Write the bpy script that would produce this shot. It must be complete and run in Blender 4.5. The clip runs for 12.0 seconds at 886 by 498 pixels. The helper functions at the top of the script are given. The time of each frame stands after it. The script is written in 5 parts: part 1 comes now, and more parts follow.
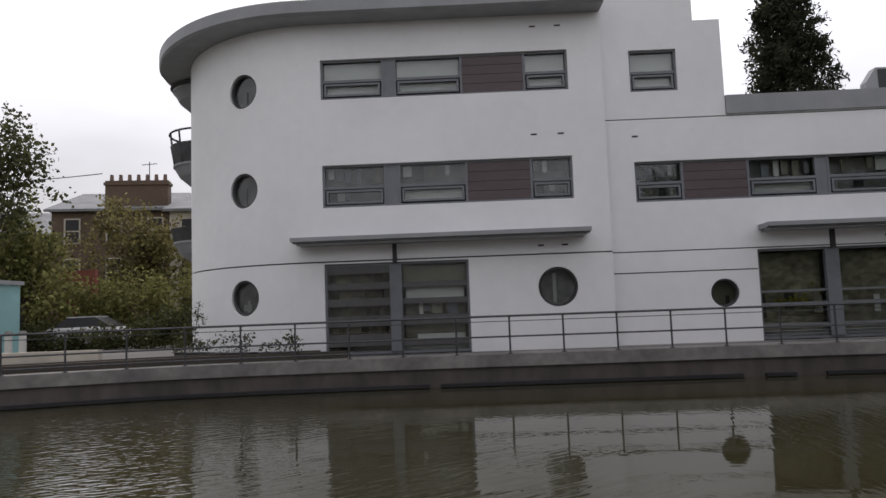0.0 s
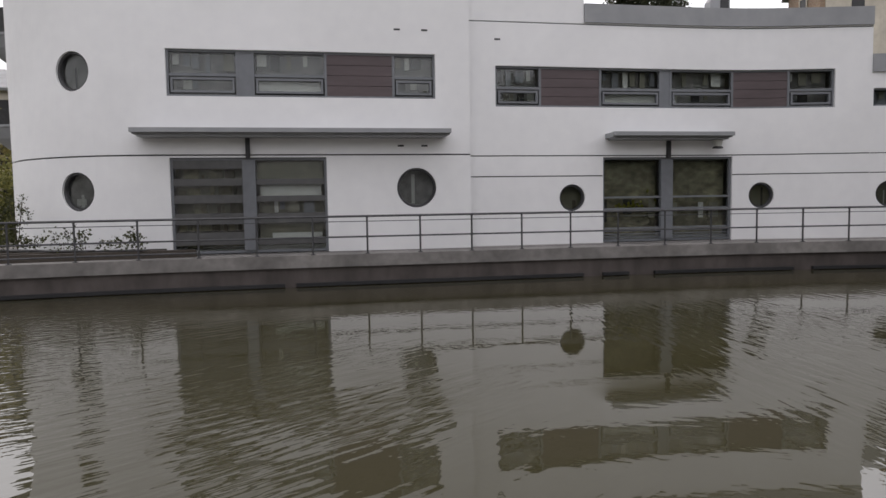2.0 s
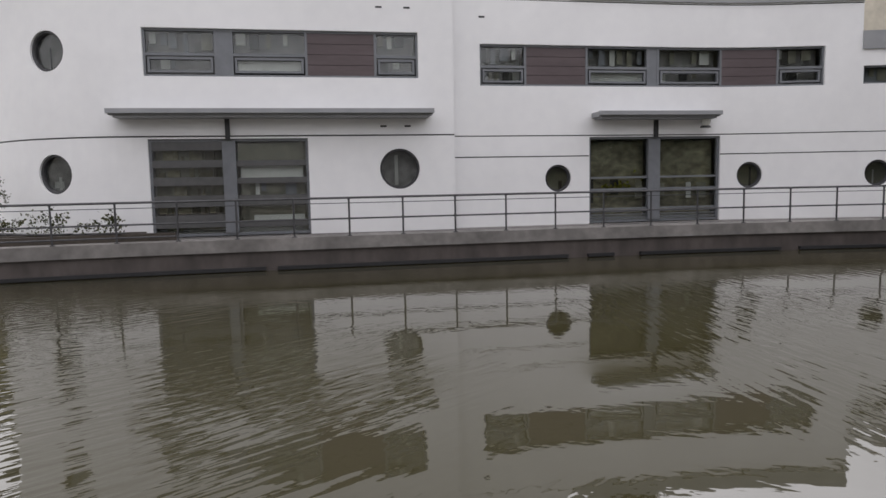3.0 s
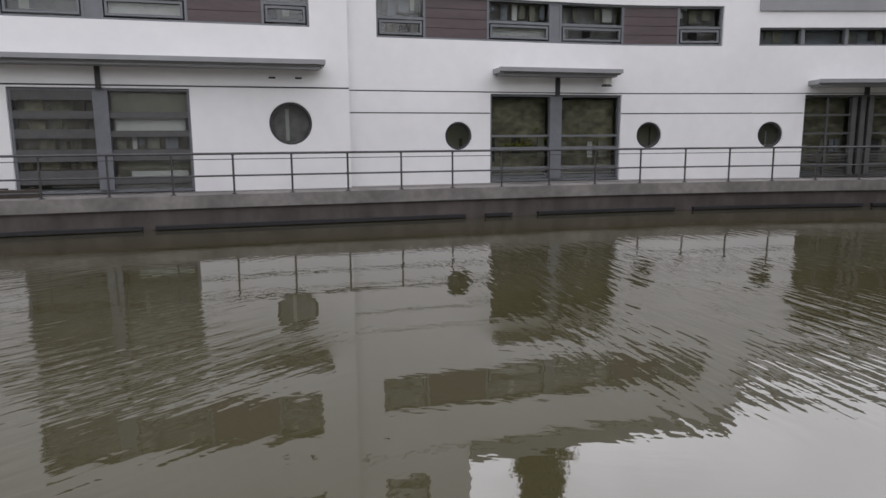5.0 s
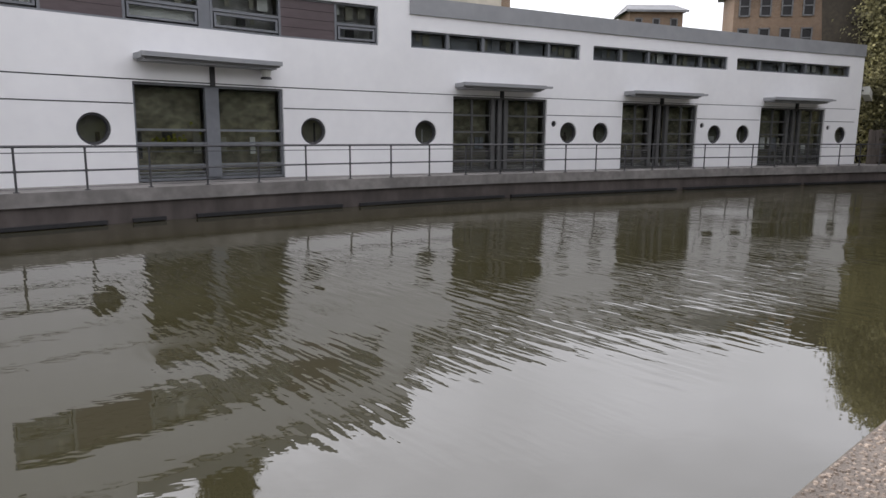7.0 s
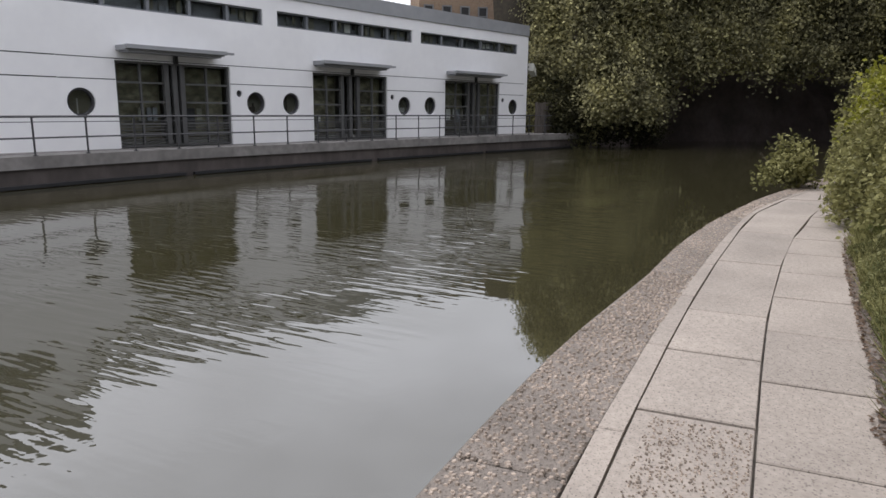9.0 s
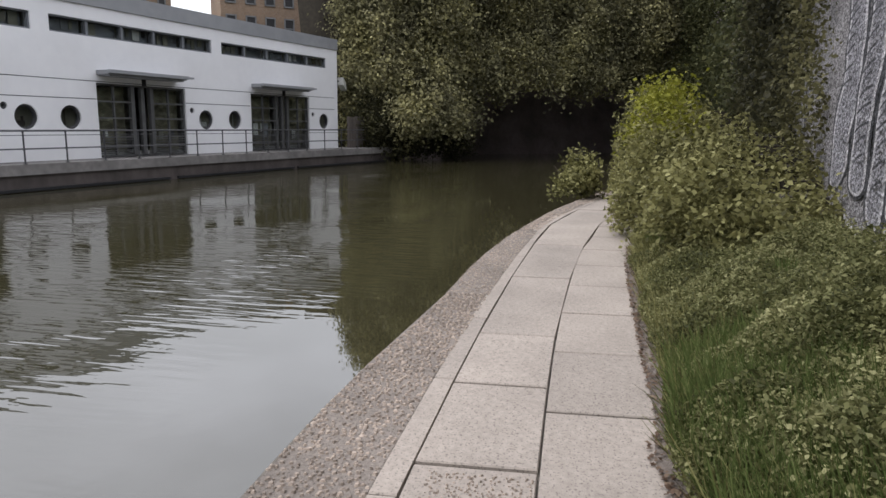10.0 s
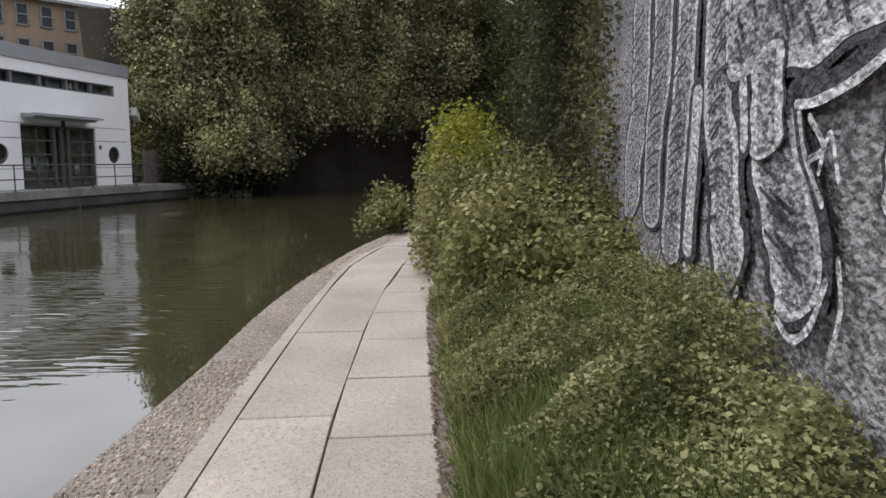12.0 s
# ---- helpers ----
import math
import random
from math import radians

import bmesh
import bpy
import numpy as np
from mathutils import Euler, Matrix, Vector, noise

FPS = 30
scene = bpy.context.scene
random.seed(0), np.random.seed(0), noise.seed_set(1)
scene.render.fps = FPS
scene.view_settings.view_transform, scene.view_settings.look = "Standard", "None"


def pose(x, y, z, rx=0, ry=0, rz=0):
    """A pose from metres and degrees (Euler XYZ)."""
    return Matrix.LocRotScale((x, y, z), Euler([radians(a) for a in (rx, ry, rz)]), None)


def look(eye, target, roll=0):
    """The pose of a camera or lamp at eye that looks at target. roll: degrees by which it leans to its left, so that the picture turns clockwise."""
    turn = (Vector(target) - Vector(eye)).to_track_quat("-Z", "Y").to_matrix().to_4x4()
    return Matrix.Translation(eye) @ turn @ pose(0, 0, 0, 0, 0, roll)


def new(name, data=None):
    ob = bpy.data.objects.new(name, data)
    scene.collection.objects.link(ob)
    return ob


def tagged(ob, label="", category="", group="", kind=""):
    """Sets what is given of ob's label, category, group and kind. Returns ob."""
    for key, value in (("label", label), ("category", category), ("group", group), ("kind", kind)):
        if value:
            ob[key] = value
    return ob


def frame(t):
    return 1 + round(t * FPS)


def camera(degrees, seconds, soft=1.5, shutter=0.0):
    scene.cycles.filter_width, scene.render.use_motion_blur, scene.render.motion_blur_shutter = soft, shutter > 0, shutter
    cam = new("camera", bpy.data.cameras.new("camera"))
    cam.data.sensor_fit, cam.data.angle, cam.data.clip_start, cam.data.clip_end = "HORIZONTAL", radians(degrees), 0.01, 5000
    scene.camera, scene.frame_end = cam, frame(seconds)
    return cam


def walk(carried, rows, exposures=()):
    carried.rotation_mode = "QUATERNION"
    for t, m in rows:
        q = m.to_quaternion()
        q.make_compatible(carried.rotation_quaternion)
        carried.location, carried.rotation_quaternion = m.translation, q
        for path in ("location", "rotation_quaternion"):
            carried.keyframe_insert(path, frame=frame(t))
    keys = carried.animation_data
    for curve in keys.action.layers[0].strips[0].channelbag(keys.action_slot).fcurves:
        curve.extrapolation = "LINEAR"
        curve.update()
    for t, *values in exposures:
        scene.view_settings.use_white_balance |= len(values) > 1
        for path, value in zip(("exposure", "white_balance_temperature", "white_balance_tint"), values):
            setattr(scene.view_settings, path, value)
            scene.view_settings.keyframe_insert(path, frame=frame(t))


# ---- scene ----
cam = camera(66.3, 12.0)
PATH = [
    (0, (1.885, -0.986, 1.337), (1.864, 1.006, 1.506), -2.1),
    (0.5, (1.892, -0.974, 1.342), (1.89, 1.019, 1.503), -1.8),
    (1, (1.881, -0.954, 1.345), (2.04, 1.037, 1.442), -0.5),
    (1.5, (1.859, -0.926, 1.346), (2.192, 1.045, 1.297), -0.4),
    (2, (1.903, -0.886, 1.346), (2.285, 1.073, 1.21), -0.9),
    (2.5, (2.068, -0.829, 1.345), (2.455, 1.125, 1.171), -1.2),
    (4.3, (3.142, -0.654, 1.35), (3.542, 1.286, 1.078), -0.5),
    (4.5, (3.254, -0.627, 1.349), (3.706, 1.298, 1.053), -0.3),
    (5, (3.5, -0.537, 1.339), (4.07, 1.353, 1.02), -0.4),
    (5.5, (3.724, -0.407, 1.332), (4.405, 1.439, 0.975), 0.2),
    (6, (3.902, -0.185, 1.328), (4.831, 1.543, 0.967), 0.9),
    (6.5, (4.094, 0.066, 1.327), (5.281, 1.62, 0.97), 0.5),
    (6.7, (4.197, 0.122, 1.328), (5.451, 1.626, 0.986), 0.5),
    (8.3, (5.169, 0.102, 1.387), (6.829, 1.159, 1.03), -0.3),
    (8.5, (5.296, 0.054, 1.383), (6.989, 1.058, 1.028), -0.1),
    (9, (5.647, -0.009, 1.332), (7.448, 0.76, 0.927), 0.6),
    (9.5, (5.916, -0.051, 1.35), (7.831, 0.398, 0.985), 1.0),
    (10, (6.141, -0.156, 1.35), (8.089, 0.118, 0.99), 0.7),
    (10.5, (6.346, -0.252, 1.342), (8.308, -0.166, 0.962), 0.9),
    (11, (6.598, -0.295, 1.374), (8.563, -0.512, 1.074), 0.3),
    (11.5, (6.806, -0.387, 1.365), (8.767, -0.671, 1.092), 0.1),
    (12, (6.991, -0.445, 1.331), (8.959, -0.685, 1.071), 0.4),
]
walk(cam, [(t, look(eye, target, roll)) for t, eye, target, roll in PATH],
     exposures=[(0, -0.65, 6650, 15), (1.0, -0.4, 6700, 15), (1.5, -0.27, 6800, 15), (2.5, -0.07, 6800, 15), (4.5, 0.13, 6700, 15), (6.5, 0.13, 6600, 15), (8.5, 0.03, 6480, 14), (9.5, 0.05, 6420, 14), (10.5, 0.08, 6370, 13), (12, 0.12, 6350, 12)])

# ---- light ----
world = bpy.data.worlds.new("overcast_sky")
scene.world = world
world.use_nodes = True
wn, wl = world.node_tree.nodes, world.node_tree.links
wn.clear()
sky = wn.new("ShaderNodeTexSky")
sky.sky_type = "NISHITA"
sky.sun_disc = False
sky.sun_elevation, sky.sun_rotation = radians(64), radians(-25)
sky.air_density, sky.dust_density, sky.ozone_density = 1.0, 1.0, 1.0
hs = wn.new("ShaderNodeHueSaturation")
hs.inputs["Saturation"].default_value = 0.17
bg = wn.new("ShaderNodeBackground")
bg.inputs["Strength"].default_value = 0.48
wo = wn.new("ShaderNodeOutputWorld")
wl.new(sky.outputs[0], hs.inputs["Color"])
# an overcast dome: dimmer towards the horizon, brighter towards the veiled east, with soft cloud
wtc = wn.new("ShaderNodeTexCoord")
wsep = wn.new("ShaderNodeSeparateXYZ")
wl.new(wtc.outputs["Generated"], wsep.inputs[0])
dome = wn.new("ShaderNodeMapRange")
dome.inputs["From Min"].default_value, dome.inputs["From Max"].default_value = 0.0, 0.7
dome.inputs["To Min"].default_value, dome.inputs["To Max"].default_value = 0.2, 1.14
wl.new(wsep.outputs[2], dome.inputs["Value"])
wmp = wn.new("ShaderNodeMapping")
wmp.inputs["Scale"].default_value = (1.0, 1.0, 2.6)
wl.new(wtc.outputs["Generated"], wmp.inputs["Vector"])
cloud = wn.new("ShaderNodeTexNoise")
cloud.inputs["Scale"].default_value, cloud.inputs["Detail"].default_value = 2.6, 4.0
wl.new(wmp.outputs[0], cloud.inputs["Vector"])
cloud_range = wn.new("ShaderNodeMapRange")
cloud_range.inputs["From Min"].default_value, cloud_range.inputs["From Max"].default_value = 0.35, 0.65
cloud_range.inputs["To Min"].default_value, cloud_range.inputs["To Max"].default_value = 0.86, 1.1
wl.new(cloud.outputs["Fac"], cloud_range.inputs["Value"])
shade = wn.new("ShaderNodeMath")
shade.operation = "MULTIPLY"
bright_side = wn.new("ShaderNodeMapRange")
bright_side.inputs["From Min"].default_value, bright_side.inputs["From Max"].default_value = -1.0, 1.0
bright_side.inputs["To Min"].default_value, bright_side.inputs["To Max"].default_value = 0.72, 1.36
wl.new(wsep.outputs[0], bright_side.inputs["Value"])
lit = wn.new("ShaderNodeMath")
lit.operation = "MULTIPLY"
wl.new(dome.outputs[0], lit.inputs[0])
wl.new(bright_side.outputs[0], lit.inputs[1])
wl.new(lit.outputs[0], shade.inputs[0])
wl.new(cloud_range.outputs[0], shade.inputs[1])
veil = wn.new("ShaderNodeVectorMath")
veil.operation = "SCALE"
wl.new(hs.outputs[0], veil.inputs[0])
wl.new(shade.outputs[0], veil.inputs["Scale"])
wl.new(veil.outputs[0], bg.inputs["Color"])
wl.new(bg.outputs[0], wo.inputs["Surface"])
sun_data = bpy.data.lights.new("sun", "SUN")
sun_data.energy, sun_data.angle, sun_data.color = 0.6, radians(35), (1.0, 0.96, 0.9)
sun = new("sun", sun_data)
sun.matrix_world = look((-12, 26, 60), (0, 0, 0))


# ---- materials ----
def mat(name, a, b, rough=0.7, scale=6.0, bump=0.1, metal=0.0, stain=0.25, stain_scale=0.6, detail=6.0, fine=60.0, per_object=0.0, stretch=(1, 1, 1), spec=0.5, relief=0.02, speck=0.0, island=0.0, sharp=0.2):
    """Two colours mixed by grain, with larger stains and fine relief."""
    m = bpy.data.materials.new(name)
    m.use_nodes = True
    n, l = m.node_tree.nodes, m.node_tree.links
    p = n["Principled BSDF"]
    tc = n.new("ShaderNodeTexCoord")
    mp = n.new("ShaderNodeMapping")
    mp.inputs["Scale"].default_value = stretch
    l.new(tc.outputs["Object"], mp.inputs["Vector"])
    g = n.new("ShaderNodeTexNoise")
    g.inputs["Scale"].default_value, g.inputs["Detail"].default_value = scale, detail
    l.new(mp.outputs[0], g.inputs["Vector"])
    mix = n.new("ShaderNodeMix")
    mix.data_type = "RGBA"
    mix.inputs["A"].default_value, mix.inputs["B"].default_value = (*a, 1), (*b, 1)
    ramp = n.new("ShaderNodeMapRange")
    ramp.inputs["From Min"].default_value, ramp.inputs["From Max"].default_value = 0.5 - sharp, 0.5 + sharp
    l.new(g.outputs["Fac"], ramp.inputs["Value"])
    l.new(ramp.outputs[0], mix.inputs["Factor"])
    s = n.new("ShaderNodeTexNoise")
    s.inputs["Scale"].default_value, s.inputs["Detail"].default_value = stain_scale, 4.0
    l.new(mp.outputs[0], s.inputs["Vector"])
    sr = n.new("ShaderNodeMapRange")
    sr.inputs["From Min"].default_value, sr.inputs["From Max"].default_value = 0.35, 0.7
    sr.inputs["To Min"].default_value, sr.inputs["To Max"].default_value = 1.0, 1.0 - stain
    l.new(s.outputs["Fac"], sr.inputs["Value"])
    val = sr.outputs[0]
    if per_object:
        oi = n.new("ShaderNodeObjectInfo")
        rr = n.new("ShaderNodeMapRange")
        rr.inputs["To Min"].default_value, rr.inputs["To Max"].default_value = 1.0 - per_object, 1.0 + per_object * 0.4
        l.new(oi.outputs["Random"], rr.inputs["Value"])
        mu = n.new("ShaderNodeMath")
        mu.operation = "MULTIPLY"
        l.new(val, mu.inputs[0])
        l.new(rr.outputs[0], mu.inputs[1])
        val = mu.outputs[0]
    if island:
        gi = n.new("ShaderNodeNewGeometry")
        ir = n.new("ShaderNodeMapRange")
        ir.inputs["To Min"].default_value, ir.inputs["To Max"].default_value = 1.0 - island, 1.0 + island * 0.4
        l.new(gi.outputs["Random Per Island"], ir.inputs["Value"])
        im = n.new("ShaderNodeMath")
        im.operation = "MULTIPLY"
        l.new(val, im.inputs[0])
        l.new(ir.outputs[0], im.inputs[1])
        val = im.outputs[0]
    out = n.new("ShaderNodeMix")
    out.data_type, out.blend_type = "RGBA", "MULTIPLY"
    out.inputs["Factor"].default_value = 1.0
    l.new(mix.outputs["Result"], out.inputs["A"])
    l.new(val, out.inputs["B"])
    last = out.outputs["Result"]
    if speck:
        sp = n.new("ShaderNodeTexNoise")
        sp.inputs["Scale"].default_value, sp.inputs["Detail"].default_value = 85.0, 2.0
        l.new(tc.outputs["Object"], sp.inputs["Vector"])
        pr = n.new("ShaderNodeMapRange")
        pr.inputs["From Min"].default_value, pr.inputs["From Max"].default_value = 0.58, 0.66
        pr.inputs["To Min"].default_value, pr.inputs["To Max"].default_value = 1.0, 1.0 - speck
        l.new(sp.outputs["Fac"], pr.inputs["Value"])
        sm = n.new("ShaderNodeMix")
        sm.data_type, sm.blend_type = "RGBA", "MULTIPLY"
        sm.inputs["Factor"].default_value = 1.0
        l.new(last, sm.inputs["A"])
        l.new(pr.outputs[0], sm.inputs["B"])
        last = sm.outputs["Result"]
    l.new(last, p.inputs["Base Color"])
    p.inputs["Roughness"].default_value, p.inputs["Metallic"].default_value = rough, metal
    p.inputs["Specular IOR Level"].default_value = spec
    if bump:
        f = n.new("ShaderNodeTexNoise")
        f.inputs["Scale"].default_value, f.inputs["Detail"].default_value = fine, 5.0
        l.new(tc.outputs["Object"], f.inputs["Vector"])
        bp = n.new("ShaderNodeBump")
        bp.inputs["Strength"].default_value, bp.inputs["Distance"].default_value = bump, relief
        l.new(f.outputs["Fac"], bp.inputs["Height"])
        l.new(bp.outputs[0], p.inputs["Normal"])
    return m


def leaf_mat(name, dark, mid, light, rough=0.6, trans=0.34, gain=1.0, patch=0.9):
    """Leaves whose colour varies leaf by leaf and patch by patch."""
    m = bpy.data.materials.new(name)
    m.use_nodes = True
    n, l = m.node_tree.nodes, m.node_tree.links
    p = n["Principled BSDF"]
    geo = n.new("ShaderNodeNewGeometry")
    tc = n.new("ShaderNodeTexCoord")
    no = n.new("ShaderNodeTexNoise")
    no.inputs["Scale"].default_value = patch
    l.new(tc.outputs["Object"], no.inputs["Vector"])
    ad = n.new("ShaderNodeMath")
    ad.operation = "MULTIPLY_ADD"
    ad.inputs[1].default_value = gain
    l.new(no.outputs["Fac"], ad.inputs[0])
    l.new(geo.outputs["Random Per Island"], ad.inputs[2])
    mr = n.new("ShaderNodeMapRange")
    mr.inputs["From Min"].default_value, mr.inputs["From Max"].default_value = 0.5 * gain - 0.1, 0.5 * gain + 1.1
    l.new(ad.outputs[0], mr.inputs["Value"])
    cr = n.new("ShaderNodeValToRGB")
    cr.color_ramp.elements[0].color, cr.color_ramp.elements[1].color = (*dark, 1), (*light, 1)
    e = cr.color_ramp.elements.new(0.5)
    e.color = (*mid, 1)
    l.new(mr.outputs[0], cr.inputs["Fac"])
    l.new(cr.outputs[0], p.inputs["Base Color"])
    p.inputs["Roughness"].default_value = rough
    p.inputs["Specular IOR Level"].default_value = 0.12
    t = n.new("ShaderNodeBsdfTranslucent")
    l.new(cr.outputs[0], t.inputs["Color"])
    mx = n.new("ShaderNodeMixShader")
    mx.inputs[0].default_value = trans
    l.new(p.outputs[0], mx.inputs[1])
    l.new(t.outputs[0], mx.inputs[2])
    l.new(mx.outputs[0], n["Material Output"].inputs["Surface"])
    return m


def brick_mat(name, a, b, mortar, scale=4.0):
    m = mat(name, a, b, 0.85, 3.0, 0.3, stain=0.35, stain_scale=0.3)
    n, l = m.node_tree.nodes, m.node_tree.links
    p = n["Principled BSDF"]
    tc = n.new("ShaderNodeTexCoord")
    sx = n.new("ShaderNodeSeparateXYZ")
    cx = n.new("ShaderNodeCombineXYZ")
    ad = n.new("ShaderNodeMath")
    l.new(tc.outputs["Object"], sx.inputs[0])
    l.new(sx.outputs[0], ad.inputs[0])
    l.new(sx.outputs[1], ad.inputs[1])
    l.new(ad.outputs[0], cx.inputs[0])
    l.new(sx.outputs[2], cx.inputs[1])
    bt = n.new("ShaderNodeTexBrick")
    bt.inputs["Scale"].default_value = scale
    bt.inputs["Color1"].default_value, bt.inputs["Color2"].default_value = (*a, 1), (*b, 1)
    bt.inputs["Mortar"].default_value = (*mortar, 1)
    l.new(cx.outputs[0], bt.inputs["Vector"])
    old = p.inputs["Base Color"].links[0].from_node
    l.new(bt.outputs["Color"], old.inputs["A"])
    return m


def glass_mat(name, tint):
    m = bpy.data.materials.new(name)
    m.use_nodes = True
    p = m.node_tree.nodes["Principled BSDF"]
    p.inputs["Base Color"].default_value = (*tint, 1)
    p.inputs["Roughness"].default_value = 0.02
    p.inputs["Transmission Weight"].default_value = 1.0
    p.inputs["IOR"].default_value = 1.5
    return m


def water_mat():
    """Murky canal water: calm near the banks, with two trains of short wind ripples across the middle."""
    m = bpy.data.materials.new("canal_water")
    m.use_nodes = True
    n, l = m.node_tree.nodes, m.node_tree.links
    p = n["Principled BSDF"]
    p.inputs["Base Color"].default_value = (0.034, 0.031, 0.0155, 1)
    p.inputs["Roughness"].default_value = 0.02
    p.inputs["IOR"].default_value = WATER_IOR
    tc = n.new("ShaderNodeTexCoord")
    sep = n.new("ShaderNodeSeparateXYZ")
    l.new(tc.outputs["Object"], sep.inputs[0])

    def span(src, a, b, lo=0.0, hi=1.0):
        r = n.new("ShaderNodeMapRange")
        r.interpolation_type = "SMOOTHSTEP"
        for key, v in (("From Min", a), ("From Max", b), ("To Min", lo), ("To Max", hi)):
            r.inputs[key].default_value = v
        l.new(src, r.inputs["Value"])
        return r.outputs[0]

    def times(a, b):
        k = n.new("ShaderNodeMath")
        k.operation = "MULTIPLY"
        l.new(a, k.inputs[0])
        if isinstance(b, float):
            k.inputs[1].default_value = b
        else:
            l.new(b, k.inputs[1])
        return k.outputs[0]

    def plus(a, b):
        k = n.new("ShaderNodeMath")
        l.new(a, k.inputs[0])
        l.new(b, k.inputs[1])
        return k.outputs[0]

    def waves(turn_z, stretch, detail, src=None):
        rot = n.new("ShaderNodeMapping")
        rot.inputs["Rotation"].default_value = (0, 0, radians(turn_z))
        l.new(src or tc.outputs["Object"], rot.inputs["Vector"])
        mp = n.new("ShaderNodeMapping")
        mp.inputs["Scale"].default_value = stretch
        l.new(rot.outputs[0], mp.inputs["Vector"])
        t = n.new("ShaderNodeTexNoise")
        t.inputs["Scale"].default_value, t.inputs["Detail"].default_value = 1.0, detail
        l.new(mp.outputs[0], t.inputs["Vector"])
        return t.outputs["Fac"]

    x, y = sep.outputs[0], sep.outputs[1]
    near_bank = n.new("ShaderNodeMath")
    near_bank.operation = "MAXIMUM"
    l.new(span(y, 2.2, 4.6), near_bank.inputs[0])
    l.new(times(span(x, 13.0, 15.5), span(y, 0.8, 2.6)), near_bank.inputs[1])
    middle = times(near_bank.outputs[0], span(y, 8.5, 15.0, 1.0, 0.2))
    gust = span(waves(20, (0.28, 0.5, 1), 1.0), 0.36, 0.6, 0.15, 1.0)
    east = times(times(waves(4, (7.5, 1.3, 1), 1.5), span(x, 5.6, 8.8)), times(middle, gust))
    west = times(times(waves(-33, (1.3, 7.0, 1), 1.5), span(x, 5.4, 2.6)), times(middle, gust))
    far_west = times(times(waves(-12, (3.8, 9.0, 1), 1.5), span(x, 0.5, -3.5)), span(y, 4.0, 7.0))
    chop = times(waves(28, (3.4, 6.5, 1), 2.0), plus(times(gust, 0.05), plus(span(y, 2.0, 5.0, 0.02, 0.07), span(y, 9.0, 14.0, 0.0, 0.11))))
    swell = times(waves(15, (0.8, 1.4, 1), 1.0), 0.16)
    bed = plus(plus(times(east, 1.75), times(west, 1.4)), plus(times(far_west, 1.5), plus(chop, swell)))
    bp = n.new("ShaderNodeBump")
    bp.inputs["Strength"].default_value, bp.inputs["Distance"].default_value = 1.0, 0.01
    l.new(bed, bp.inputs["Height"])
    l.new(bp.outputs[0], p.inputs["Normal"])
    return m


WATER_IOR = 1.8
M_WHITE = mat("white_render", (0.86, 0.86, 0.86), (0.83, 0.83, 0.835), 0.75, 3.0, 0.12, stain=0.07, stain_scale=0.35, fine=45)
M_SEAL = mat("dark_joint_sealant", (0.07, 0.07, 0.072), (0.16, 0.16, 0.162), 0.8, 1.2, 0.1, stain=0.3)
M_ROOF = mat("grey_roof_metal", (0.27, 0.28, 0.29), (0.32, 0.325, 0.335), 0.5, 2.0, 0.03, stain=0.12)
M_FRAME = mat("blue_grey_frame", (0.16, 0.17, 0.185), (0.19, 0.2, 0.215), 0.45, 5.0, 0.03, stain=0.15)
M_SCREEN = mat("dark_grey_screen_frame", (0.085, 0.086, 0.086), (0.115, 0.115, 0.113), 0.45, 5.0, 0.03, stain=0.2)
M_GASKET = mat("dark_porthole_frame", (0.045, 0.045, 0.048), (0.07, 0.07, 0.074), 0.5, 8.0, 0.03, stain=0.2)
M_DARK = mat("black_metal", (0.02, 0.02, 0.022), (0.03, 0.03, 0.032), 0.5, 8.0, 0.03)
M_PANEL = mat("maroon_panel", (0.088, 0.064, 0.067), (0.11, 0.082, 0.085), 0.5, 3.0, 0.05, stain=0.2, stretch=(1, 1, 6))
M_BLIND = mat("pale_blind", (0.55, 0.55, 0.5), (0.62, 0.62, 0.58), 0.8, 4.0, 0.05, stain=0.15)
M_OLIVE = mat("olive_blind", (0.2, 0.193, 0.15), (0.25, 0.24, 0.185), 0.8, 4.0, 0.05, stain=0.15)
M_NET = mat("grey_net_curtain", (0.24, 0.235, 0.225), (0.33, 0.32, 0.305), 0.85, 3.0, 0.1, stain=0.45, stain_scale=2.5)
# olive blotches paint the tree foliage reflected in the door glass
M_REFLECT = mat("mottled_olive_reflection", (0.075, 0.07, 0.045), (0.3, 0.275, 0.18), 0.85, 3.2, 0.1, stain=0.5, stain_scale=1.2, detail=5.0, sharp=0.22, stretch=(1, 1, 1.6))
M_ROOM = mat("room_plaster", (0.5, 0.5, 0.48), (0.58, 0.58, 0.55), 0.9, 1.0, 0.0, stain=0.3)
M_GOODS = mat("shelf_goods", (0.15, 0.14, 0.08), (0.32, 0.295, 0.2), 0.7, 5.0, 0.1, island=0.7)
M_GLASS = glass_mat("window_glass", (0.86, 0.9, 0.9))
M_RAIL = mat("galvanised_rail", (0.055, 0.055, 0.058), (0.095, 0.095, 0.098), 0.5, 12.0, 0.05, metal=0.3, stain=0.3, stain_scale=3)
M_CAP = mat("quay_concrete", (0.195, 0.183, 0.172), (0.28, 0.265, 0.25), 0.85, 4.0, 0.25, stain=0.4, stain_scale=0.8)
M_QUAY = mat("wet_quay_wall", (0.08, 0.066, 0.06), (0.128, 0.107, 0.099), 0.6, 3.0, 0.35, stain=0.45, stain_scale=0.9, stretch=(1, 1, 0.5))
M_PAVE = mat("far_paving", (0.12, 0.112, 0.102), (0.17, 0.16, 0.146), 0.85, 3.0, 0.2, stain=0.25)
